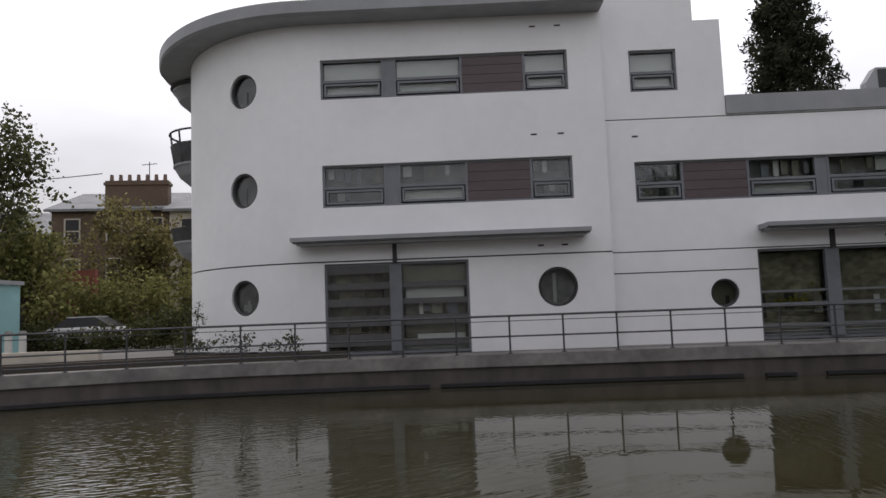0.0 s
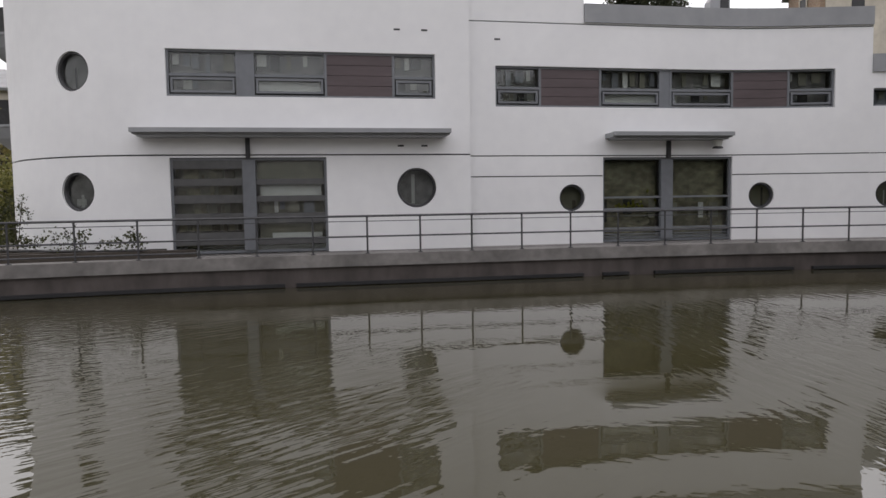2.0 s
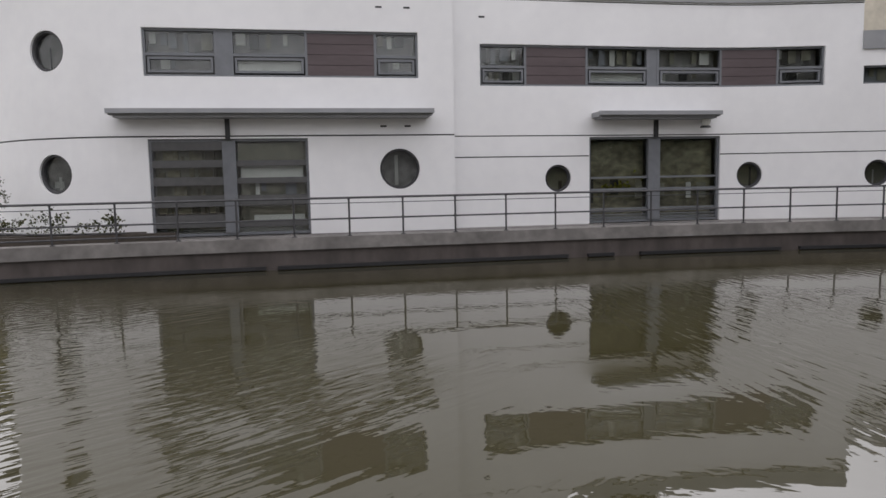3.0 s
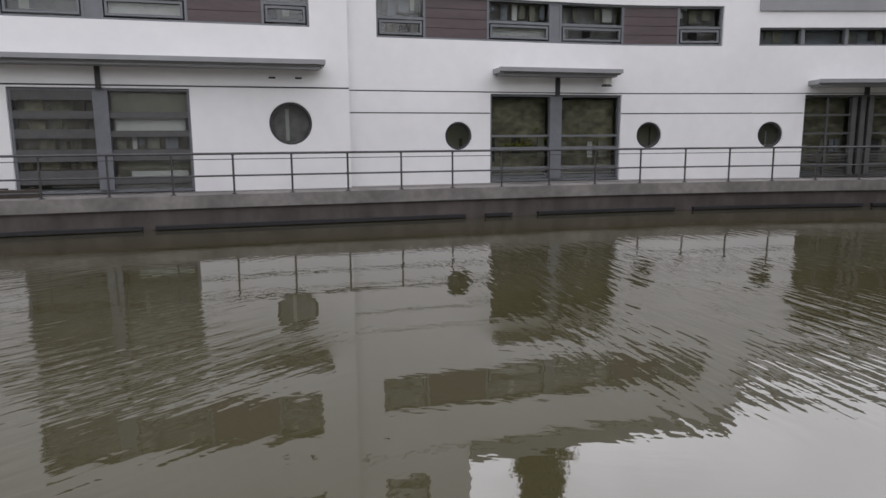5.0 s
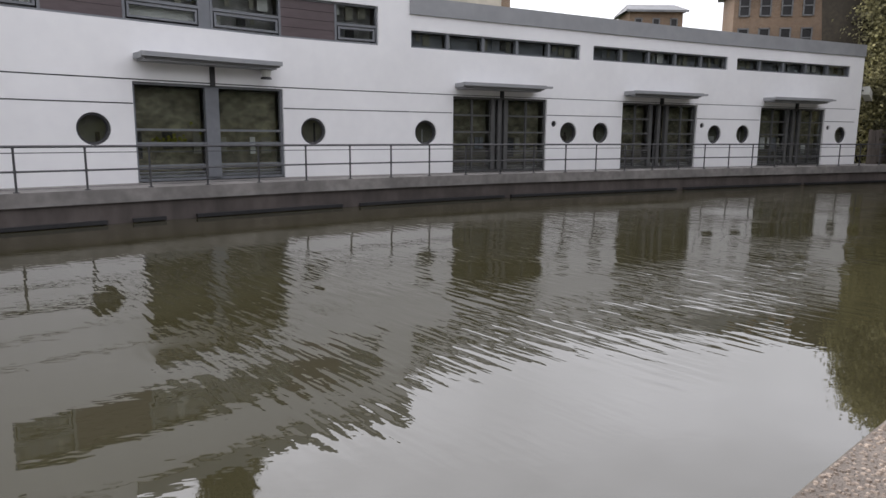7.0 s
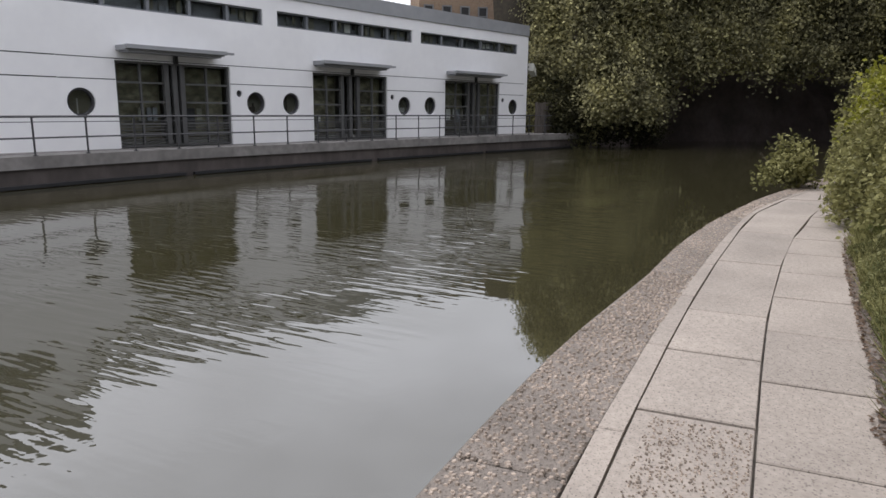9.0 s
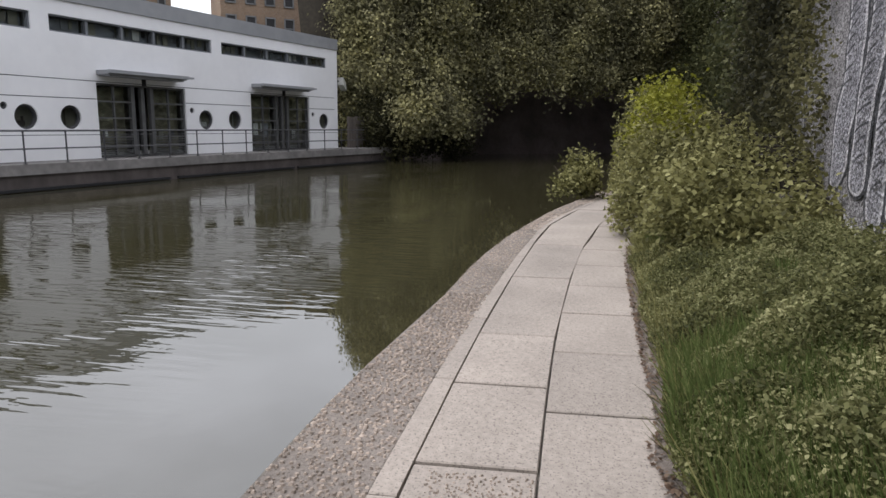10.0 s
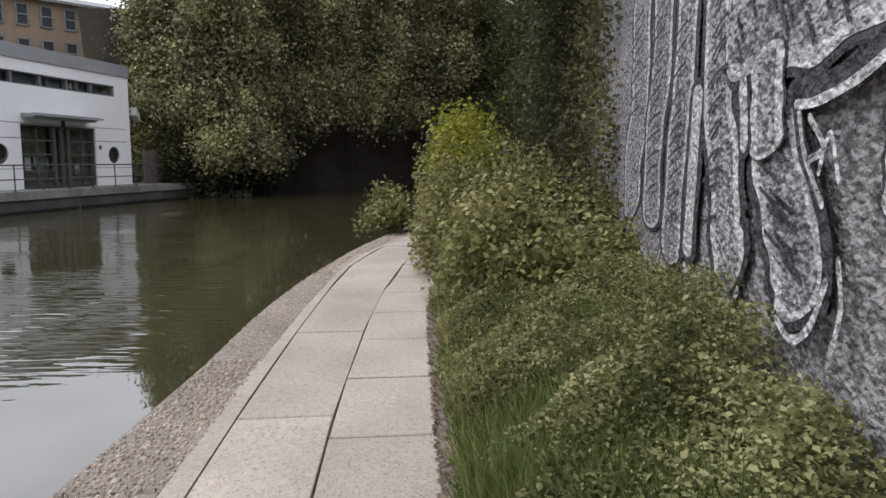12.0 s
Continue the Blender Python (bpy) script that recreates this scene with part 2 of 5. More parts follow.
M_SLAB = mat("paving_slab", (0.3, 0.261, 0.221), (0.388, 0.337, 0.286), 0.88, 30.0, 0.25, stain=0.22, stain_scale=1.6, per_object=0.1, fine=140, speck=0.45)
M_SETT = mat("exposed_aggregate", (0.17, 0.145, 0.122), (0.26, 0.223, 0.188), 0.9, 40.0, 0.6, stain=0.3, stain_scale=1.5, per_object=0.12, fine=90, speck=0.6)
M_PEBBLE = mat("aggregate_pebble", (0.33, 0.268, 0.215), (0.43, 0.355, 0.287), 0.85, 24.0, 0.3, stain=0.3, stain_scale=1.5, fine=120, speck=0.3, island=0.4)
M_SOIL = mat("path_edge_soil", (0.13, 0.105, 0.085), (0.26, 0.22, 0.185), 0.95, 16.0, 0.8, stain=0.35, stain_scale=2.0, fine=60, relief=0.04)
M_JOINT = mat("dark_joint", (0.12, 0.105, 0.088), (0.18, 0.16, 0.13), 0.95, 20.0, 0.4, stain=0.3)
M_STONE = mat("bank_stone", (0.16, 0.145, 0.12), (0.24, 0.215, 0.18), 0.85, 5.0, 0.4, stain=0.45)
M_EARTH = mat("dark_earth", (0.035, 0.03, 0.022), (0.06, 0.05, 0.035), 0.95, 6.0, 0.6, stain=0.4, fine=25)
M_GRASS = mat("grass_ground", (0.05, 0.065, 0.025), (0.085, 0.1, 0.04), 0.95, 3.0, 0.6, stain=0.4, fine=25)
M_WALL = mat("rough_cast_wall", (0.135, 0.128, 0.126), (0.4, 0.38, 0.375), 0.9, 44.0, 1.0, stain=0.35, stain_scale=1.2, fine=30, detail=4.0, sharp=0.06, relief=0.06, stretch=(0.42, 0.42, 1.0))
M_SILVER = mat("silver_spray_paint", (0.36, 0.348, 0.352), (0.72, 0.697, 0.706), 0.55, 44.0, 1.0, metal=0.1, stain=0.25, stain_scale=2.5, fine=30, detail=4.0, sharp=0.07, relief=0.06, stretch=(0.42, 0.42, 1.0))
M_FILL = mat("grey_spray_fill", (0.115, 0.111, 0.117), (0.44, 0.427, 0.45), 0.6, 44.0, 1.0, metal=0.1, stain=0.3, stain_scale=2.5, fine=30, detail=4.0, sharp=0.06, relief=0.06, stretch=(0.42, 0.42, 1.0))
M_INK = mat("black_spray_paint", (0.015, 0.015, 0.018), (0.05, 0.05, 0.055), 0.6, 18.0, 1.0, stain=0.1, fine=24, relief=0.06)
M_BRIDGE = mat("stained_bridge_brick", (0.27, 0.225, 0.22), (0.36, 0.3, 0.29), 0.9, 4.0, 0.5, stain=0.4)
M_BRICK = brick_mat("stock_brick", (0.30, 0.2, 0.13), (0.22, 0.14, 0.09), (0.3, 0.27, 0.22))
M_BROWN = brick_mat("brown_brick", (0.16, 0.1, 0.065), (0.12, 0.075, 0.05), (0.16, 0.14, 0.11))
M_SLATE = mat("roof_slate", (0.17, 0.175, 0.18), (0.23, 0.235, 0.24), 0.7, 5.0, 0.2, stain=0.3, stretch=(1, 1, 4))
M_BARK = mat("bark", (0.06, 0.045, 0.033), (0.1, 0.08, 0.06), 0.95, 8.0, 0.8, stain=0.3, stretch=(3, 3, 0.6))
M_TEAL = mat("teal_cladding", (0.24, 0.46, 0.47), (0.28, 0.5, 0.5), 0.5, 3.0, 0.03, stain=0.12)
M_CARW = mat("white_car_paint", (0.62, 0.62, 0.62), (0.66, 0.66, 0.66), 0.3, 2.0, 0.0, stain=0.1)
M_RED = mat("red_brick_coping", (0.24, 0.075, 0.055), (0.3, 0.1, 0.075), 0.85, 5.0, 0.2)
M_POTS = mat("weathered_clay_pot", (0.15, 0.1, 0.075), (0.21, 0.145, 0.11), 0.85, 5.0, 0.2)
M_STUCCO = mat("cream_stucco", (0.55, 0.5, 0.42), (0.62, 0.57, 0.48), 0.8, 3.0, 0.1, stain=0.3)
M_POT = mat("planter_timber", (0.05, 0.042, 0.035), (0.09, 0.075, 0.06), 0.85, 8.0, 0.3, stretch=(1, 1, 5))
L_TREE = leaf_mat("tree_leaves", (0.03, 0.035, 0.016), (0.065, 0.07, 0.03), (0.12, 0.12, 0.05))
L_FAR = leaf_mat("shaded_wood_leaves", (0.115, 0.11, 0.066), (0.26, 0.246, 0.135), (0.46, 0.43, 0.21), gain=2.4, patch=0.45)
M_FENCE = mat("weathered_fence", (0.085, 0.072, 0.062), (0.13, 0.11, 0.095), 0.9, 9.0, 0.3, per_object=0.3, stretch=(3, 3, 0.4))
# darker leaf colour that holds the shade under the overhanging growth
L_SHADED = leaf_mat("shaded_ivy_leaves", (0.026, 0.027, 0.016), (0.055, 0.053, 0.028), (0.11, 0.105, 0.05), gain=2.0, patch=0.8)
L_OLIVE = leaf_mat("olive_tree_leaves", (0.07, 0.074, 0.024), (0.2, 0.2, 0.068), (0.36, 0.34, 0.13), gain=1.6, patch=0.6)
L_HEDGE = leaf_mat("street_hedge_leaves", (0.07, 0.062, 0.026), (0.19, 0.165, 0.066), (0.34, 0.3, 0.12), gain=1.6, patch=0.7)
L_FIR = leaf_mat("fir_needles", (0.022, 0.026, 0.016), (0.04, 0.045, 0.027), (0.07, 0.072, 0.04))
L_IVY = leaf_mat("ivy_leaves", (0.06, 0.059, 0.023), (0.185, 0.177, 0.068), (0.35, 0.335, 0.145), gain=1.8, patch=1.3)
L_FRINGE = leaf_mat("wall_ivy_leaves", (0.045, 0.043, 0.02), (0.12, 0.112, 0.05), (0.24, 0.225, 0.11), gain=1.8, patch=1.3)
L_LIME = leaf_mat("lime_green_shoots", (0.14, 0.15, 0.02), (0.22, 0.225, 0.03), (0.33, 0.32, 0.06))
L_WEED = leaf_mat("weed_leaves", (0.05, 0.054, 0.02), (0.158, 0.162, 0.064), (0.345, 0.335, 0.165), gain=2.2, patch=1.6)
L_GRASS = leaf_mat("grass_blades", (0.06, 0.086, 0.024), (0.105, 0.14, 0.042), (0.19, 0.22, 0.08))
L_DEAD = leaf_mat("dead_leaves", (0.07, 0.045, 0.03), (0.15, 0.1, 0.07), (0.26, 0.2, 0.14))
M_WATER = water_mat()


# ---- building helpers ----
def empty(name, at=(0, 0, 0)):
    ob = new(name)
    ob.location = at
    return ob


def mesh_of(name, bm, material):
    me = bpy.data.meshes.new(name)
    bm.normal_update()
    bm.to_mesh(me)
    bm.free()
    if material:
        me.materials.append(material)
    return me


def part(name, bm, material, parent=None, label=""):
    ob = new(name, mesh_of(name, bm, material))
    if parent:
        ob.parent = parent
        ob.matrix_parent_inverse = Matrix.Translation(-parent.location) if parent.parent is None else Matrix()
    if label:
        ob["label"] = label
    return ob


def quad(bm, *ps):
    return bm.faces.new([bm.verts.new(p) for p in ps])


def hexa(bm, lo, hi):
    """A closed block between four lower and four upper corners, both in the same turning order."""
    a, b = [bm.verts.new(p) for p in lo], [bm.verts.new(p) for p in hi]
    bm.faces.new(a[::-1])
    bm.faces.new(b)
    for i in range(4):
        bm.faces.new((a[i], a[(i + 1) % 4], b[(i + 1) % 4], b[i]))


def box(bm, x0, x1, y0, y1, z0, z1):
    hexa(bm, [(x0, y0, z0), (x1, y0, z0), (x1, y1, z0), (x0, y1, z0)], [(x0, y0, z1), (x1, y0, z1), (x1, y1, z1), (x0, y1, z1)])


def tube(bm, a, b, r, n=8, r2=None):
    a, b = Vector(a), Vector(b)
    q = (b - a).to_track_quat("Z", "Y")
    ring = [[bm.verts.new(p + q @ Vector((rr * math.cos(2 * math.pi * i / n), rr * math.sin(2 * math.pi * i / n), 0))) for i in range(n)] for p, rr in ((a, r), (b, r2 if r2 is not None else r))]
    for i in range(n):
        bm.faces.new((ring[0][i], ring[0][(i + 1) % n], ring[1][(i + 1) % n], ring[1][i]))
    bm.faces.new(ring[0][::-1])
    bm.faces.new(ring[1])


class Line:
    """A plan line with length along it; the inside lies to its left when it runs to +x."""

    def __init__(self, pts):
        self.p = np.array(pts, float)
        self.s = np.r_[0, np.cumsum(np.linalg.norm(np.diff(self.p, axis=0), axis=1))]

    def along(self, x):
        return float(np.interp(x, self.p[:, 0], self.s))

    def spot(self, s, z, d=0.0):
        x, y = np.interp(s, self.s, self.p[:, 0]), np.interp(s, self.s, self.p[:, 1])
        e = 0.15
        lo, hi = max(s - e, 0), min(s + e, self.s[-1])
        tx = np.interp(hi, self.s, self.p[:, 0]) - np.interp(lo, self.s, self.p[:, 0])
        ty = np.interp(hi, self.s, self.p[:, 1]) - np.interp(lo, self.s, self.p[:, 1])
        k = math.hypot(tx, ty)
        return (float(x - ty / k * d), float(y + tx / k * d), z)


def smooth(pts, n=10):
    p = np.array(pts, float)
    out = []
    for i in range(len(p) - 1):
        a, b, c, d = p[max(i - 1, 0)], p[i], p[i + 1], p[min(i + 2, len(p) - 1)]
        for u in np.linspace(0, 1, n, endpoint=False):
            out.append(0.5 * (2 * b + (c - a) * u + (2 * a - 5 * b + 4 * c - d) * u * u + (3 * b - a - 3 * c + d) * u**3))
    out.append(p[-1])
    return np.array(out)


def slab_on(bm, line, x0, x1, z0, z1, d0, d1, step=0.7):
    """A block that follows a plan line from x0 to x1, between two depths inside of it."""
    s0, s1 = line.along(x0), line.along(x1)
    n = max(1, math.ceil((s1 - s0) / step))
    ring = []
    for i in range(n + 1):
        s = s0 + (s1 - s0) * i / n
        ring.append([bm.verts.new(line.spot(s, z, d)) for d, z in ((d0, z0), (d0, z1), (d1, z1), (d1, z0))])
    for a, b in zip(ring, ring[1:]):
        for k in range(4):
            bm.faces.new((a[k], b[k], b[(k + 1) % 4], a[(k + 1) % 4]))
    bm.faces.new(ring[0])
    bm.faces.new(ring[-1][::-1])


def wall_on(line, x0, x1, z0, z1, rects=(), rounds=(), grooves=(), thick=0.3, step=0.5, joint=0.045):
    """A wall along a plan line with rectangular and round openings through it and fine recessed joints."""
    bm = bmesh.new()
    A = line.along
    cuts = {A(x0), A(x1)}
    holes = []
    for xa, xb, za, zb in rects:
        holes.append((A(xa), A(xb), za, zb, None))
    for x, z, r in rounds:
        s = A(x)
        holes.append((s - r - 0.06, s + r + 0.06, z - r - 0.06, z + r + 0.06, (s, z, r)))
    for h in holes:
        cuts |= {h[0], h[1]}
    cuts = sorted(c for c in cuts if A(x0) - 1e-6 <= c <= A(x1) + 1e-6)
    for a, b in zip(cuts, cuts[1:]):
        if b - a < 1e-4:
            continue
        mid = (a + b) / 2
        inside = sorted((h[2], h[3]) for h in holes if h[0] < mid < h[1])
        free, z = [], z0
        for lo, hi in inside:
            if lo > z + 1e-4:
                free.append((z, lo))
            z = max(z, hi)
        if z < z1 - 1e-4:
            free.append((z, z1))
        n = max(1, math.ceil((b - a) / step))
        for lo, hi in free:
            rows, z = [], lo
            for g in sorted(grooves):
                if lo < g and g + joint < hi:
                    rows += [(z, g, 0.0), (g, g + joint, 0.06)]
                    z = g + joint
            rows.append((z, hi, 0.0))
            for i in range(n):
                sa, sb = a + (b - a) * i / n, a + (b - a) * (i + 1) / n
                for za, zb, d in rows:
                    quad(bm, line.spot(sa, za, d), line.spot(sb, za, d), line.spot(sb, zb, d), line.spot(sa, zb, d)).material_index = 1 if d else 0
                    if d:
                        quad(bm, line.spot(sa, za, 0), line.spot(sb, za, 0), line.spot(sb, za, d), line.spot(sa, za, d))
                        quad(bm, line.spot(sa, zb, d), line.spot(sb, zb, d), line.spot(sb, zb, 0), line.spot(sa, zb, 0))
                quad(bm, line.spot(sb, lo, thick), line.spot(sa, lo, thick), line.spot(sa, hi, thick), line.spot(sb, hi, thick))
    for sa, sb, za, zb, ring in holes:
        if ring is None:
            n = max(1, math.ceil((sb - sa) / step))
            for i in range(n):
                u, v = sa + (sb - sa) * i / n, sa + (sb - sa) * (i + 1) / n
                quad(bm, line.spot(u, za, 0), line.spot(v, za, 0), line.spot(v, za, thick), line.spot(u, za, thick))
                quad(bm, line.spot(u, zb, thick), line.spot(v, zb, thick), line.spot(v, zb, 0), line.spot(u, zb, 0))
            for s in (sa, sb):
                quad(bm, line.spot(s, za, 0), line.spot(s, za, thick), line.spot(s, zb, thick), line.spot(s, zb, 0))
        else:
            cs, cz, r = ring
            k = 40
            half = r + 0.06
            for i in range(k):
                p = []
                for j in (i, i + 1):
                    c, s = math.cos(2 * math.pi * j / k), math.sin(2 * math.pi * j / k)
                    m = half / max(abs(c), abs(s))
                    p.append((cs + r * c, cz + r * s, cs + m * c, cz + m * s))
                for d in (0, thick):
                    quad(bm, line.spot(p[0][0], p[0][1], d), line.spot(p[0][2], p[0][3], d), line.spot(p[1][2], p[1][3], d), line.spot(p[1][0], p[1][1], d))
                quad(bm, line.spot(p[0][0], p[0][1], 0), line.spot(p[1][0], p[1][1], 0), line.spot(p[1][0], p[1][1], thick), line.spot(p[0][0], p[0][1], thick))
    n = max(1, math.ceil((A(x1) - A(x0)) / step))
    for i in range(n):
        u, v = A(x0) + (A(x1) - A(x0)) * i / n, A(x0) + (A(x1) - A(x0)) * (i + 1) / n
        quad(bm, line.spot(u, z1, 0), line.spot(v, z1, 0), line.spot(v, z1, thick), line.spot(u, z1, thick))
    for s in (A(x0), A(x1)):
        quad(bm, line.spot(s, z0, 0), line.spot(s, z0, thick), line.spot(s, z1, thick), line.spot(s, z1, 0))
    return bm


def leaves(name, pts, size, material, parent=None, flat=0.0, seed=1, narrow=0.34):
    """Many small folded leaves, one island each, at the given places."""
    rng = np.random.default_rng(seed)
    pts = np.asarray(pts, float)
    n = len(pts)
    size = np.broadcast_to(size, (n,)) * rng.uniform(0.65, 1.35, n)
    nor = rng.normal(size=(n, 3))
    nor[:, 2] = np.abs(nor[:, 2]) + flat
    nor /= np.linalg.norm(nor, axis=1)[:, None]
    t = np.cross(nor, rng.normal(size=(n, 3)))
    t /= np.linalg.norm(t, axis=1)[:, None]
    b = np.cross(nor, t)
    s = size[:, None]
    v = np.stack([pts - 0.5 * s * t, pts + narrow * s * b + 0.1 * s * nor, pts + 0.5 * s * t, pts - narrow * s * b + 0.1 * s * nor], 1).reshape(-1, 3)
    return cards(name, v, n, material, parent)


def blades(name, pts, height, material, parent=None, seed=1, width=0.012, lean=0.45):
    rng = np.random.default_rng(seed)
    pts = np.asarray(pts, float)
    n = len(pts)
    h = height * rng.uniform(0.5, 1.3, n)[:, None]
    a = rng.uniform(0, 2 * math.pi, n)
    side = np.stack([np.cos(a), np.sin(a), 0 * a], 1) * width
    bend = rng.normal(size=(n, 3)) * lean
    bend[:, 2] = 1
    bend /= np.linalg.norm(bend, axis=1)[:, None]
    tip = pts + bend * h
    v = np.stack([pts - side, pts + side, tip + side * 0.15, tip - side * 0.15], 1).reshape(-1, 3)
    return cards(name, v, n, material, parent)


def cards(name, v, n, material, parent):
    me = bpy.data.meshes.new(name)
    me.vertices.add(4 * n)
    me.vertices.foreach_set("co", v.astype(np.float32).ravel())
    me.loops.add(4 * n)
    me.loops.foreach_set("vertex_index", np.arange(4 * n, dtype=np.int32))
    me.polygons.add(n)
    me.polygons.foreach_set("loop_start", np.arange(0, 4 * n, 4, dtype=np.int32))
    me.update(calc_edges=True)
    me.materials.append(material)
    ob = new(name, me)
    if parent:
        ob.parent = parent
        ob.matrix_parent_inverse = Matrix.Translation(-parent.location)
    return ob


def clumped(rng, centres, spread, per):
    c = np.repeat(np.asarray(centres, float), per, axis=0)
    return c + rng.normal(size=c.shape) * spread


# ---- plan ----
WATER = -0.85
turn = np.radians(np.linspace(74, 0, 24))
BOW = Line(np.vstack([np.c_[-2 - 5.5 * np.sin(turn), 18.97 + 5.5 * (1 - np.cos(turn))], [[6.63, 18.84]]]))
WING = Line(smooth([(6.63, 19.27), (11, 19.22), (15.4, 19.08), (18.5, 18.5), (21.45, 17.78), (25.2, 16.8), (29.7, 15.62), (33.7, 14.5), (40.6, 12.3), (43.8, 11.22)]))
RAIL = Line(smooth([(-22, 11.5), (-12, 15.3), (-7, 16.9), (-4, 17.42), (0, 17.62), (6, 17.62), (12, 17.52), (16.4, 17.2), (22, 16.3), (30, 14.2), (38, 11.8), (44, 9.7), (47, 8.6)]))
EDGE = Line(smooth([(-12, 1.15), (-2, 1.05), (5, 0.97), (7.5, 0.92), (9.4, 0.82), (10.9, 0.62), (12.9, 0.44), (14.8, 0.14), (17.5, -0.46), (20.3, -1.3), (22.6, -2.0), (26, -3.2)]))
INNER = Line(smooth([(-12, 0.55), (-2, 0.47), (5, 0.4), (8.2, 0.33), (10.5, 0.2), (12, 0.08), (13.4, -0.06), (15.6, -0.32), (18, -0.95), (20.5, -1.75), (23, -2.6), (26, -3.6)]))
MIDDLE = Line(smooth([(-12, 0.02), (-2, -0.02), (5, -0.06), (8.4, -0.185), (10.4, -0.295), (11.4, -0.386), (13.4, -0.6), (14.7, -0.84), (16, -1.06), (18, -1.55), (20.5, -2.3), (23, -3.1), (26, -4.1)]))
VERGE = Line(smooth([(-12, -0.95), (-2, -0.9), (2, -1.75), (5, -1.2), (8.45, -0.69), (9.3, -0.75), (11.3, -0.9), (13.4, -1.1), (15.6, -1.5), (18, -2.1), (20.5, -2.85), (23, -3.6), (26, -4.6)]))


# ---- water and ground ----
bm = bmesh.new()
bmesh.ops.create_grid(bm, x_segments=2, y_segments=2, size=400)
bmesh.ops.translate(bm, vec=(0, 0, WATER), verts=bm.verts)
tagged(part("water", bm, M_WATER), "murky olive canal water with light ripples", "canal", kind="structure")


def ground_sheet(name, rows, material, label):
    bm = bmesh.new()
    for a, b in zip(rows, rows[1:]):
        for (p, q), (r, s) in zip(zip(a, a[1:]), zip(b, b[1:])):
            quad(bm, p, q, s, r)
    bmesh.ops.remove_doubles(bm, verts=bm.verts, dist=0.0005)
    bmesh.ops.recalc_face_normals(bm, faces=bm.faces)
    return tagged(part(name, bm, material), label, name.split("_")[0], kind="structure")


def along(line, x0, x1, n, d=0.0, z=0.0):
    a, b = line.along(x0), line.along(x1)
    return [line.spot(a + (b - a) * i / n, z, d) for i in range(n + 1)]


# far bank, from the quay's edge to the horizon
far_edge = along(RAIL, -22, 46.5, 90, 0.05, -0.06)
ground_sheet("ground_far", [[(-400, 5, -0.06)] + far_edge + [(47.5, 9.6, -0.06), (75, 18, -0.06), (400, 30, -0.06)],
                            [(-400, 400, -0.06)] + [(p[0] * 6, 400, -0.06) for p in far_edge] + [(330, 400, -0.06), (360, 400, -0.06), (400, 400, -0.06)]], M_GRASS, "dull grassy ground behind the far quay")
# quay: walkway, capping beam, wet wall
bm = bmesh.new()
slab_on(bm, RAIL, -22, 46.5, -0.33, 0.0, -0.14, 1.9)
tagged(part("pavement_quay", bm, M_CAP), "grey concrete quay walkway with a capping beam", "quay", kind="structure")
bm = bmesh.new()
slab_on(bm, RAIL, -22, 46.5, -2.0, -0.331, -0.06, 1.0)
tagged(part("wall_quay", bm, M_QUAY), "dark wet quay wall above the water", "quay wall", kind="structure")
# broken black strip in place of the shadow line above the water
bm = bmesh.new()
for x0, x1 in ((-22, 1.2), (1.5, 9.6), (10.2, 11.0), (11.8, 16.2), (16.8, 22.4), (22.7, 30.6), (31, 38), (38.3, 46)):
    slab_on(bm, RAIL, x0, x1, -0.83, -0.74, -0.16, -0.061)
tagged(part("trim_waterline", bm, M_DARK), "black strip painting the dark shadow line along the quay's waterline", "fender", kind="structure")
bm = bmesh.new()
quad(bm, (-60, 17.5, -0.052), (-6.6, 19.2, -0.052), (-6.8, 34, -0.052), (-60, 34, -0.052))
tagged(part("road", bm, M_PAVE), "pale worn paving beside the building", "paving", kind="structure")

# near bank
near = [along(EDGE, -12, 26, 80, 0.02, -0.03), along(VERGE, -12, 26, 80, 0.0, -0.03)]
near[0] = [(-400, 1.2, -0.03)] + near[0] + [(40, -8, -0.03), (62, -12, -0.03), (400, -30, -0.03)]
near[1] = [(-400, -1, -0.03)] + near[1] + [(40, -10, -0.03), (62, -14, -0.03), (400, -32, -0.03)]
ground_sheet("ground_towpath", near, M_JOINT, "dark gritty bed under the towpath paving")
back = [(p[0], p[1] - 1.6, 0.32) for p in near[1]]
wild = [near[1], back, [(p[0], -400, 0.4) for p in near[1]]]
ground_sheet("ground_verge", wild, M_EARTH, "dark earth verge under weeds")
bm = bmesh.new()
for p, q in zip(near[0], near[0][1:]):
    quad(bm, (p[0], p[1], -0.03), (q[0], q[1], -0.03), (q[0], q[1], -2), (p[0], p[1], -2))
tagged(part("wall_bank", bm, M_STONE), "rough stone canal bank under the towpath", "bank wall", kind="structure")


# ---- canal building ----
house = tagged(empty("canal_building", (18, 24, 0)), "white rendered modern canal building with rounded end and portholes", "building")
DOORS = [(BOW, -1.85, 2.41, 0.07, 0.43), (WING, 11.0, 15.42, 13.0, 13.4), (WING, 21.46, 25.45, 23.05, 23.8), (WING, 29.18, 33.33, 30.7, 31.8), (WING, 37.15, 41.4, 38.9, 39.9)]
HEAD = 2.70
A2, A3 = (-1.85, 5.6, 4.38, 5.66), (-1.85, 5.6, 7.67, 8.9)
C3, B2 = (7.55, 8.99, 7.63, 8.93), (7.53, 18.67, 4.24, 5.47)
STRIPS = [(19.85, 26.93, 4.25, 4.82), (27.57, 34.9, 4.28, 4.84), (35.46, 42.85, 4.3, 4.82)]
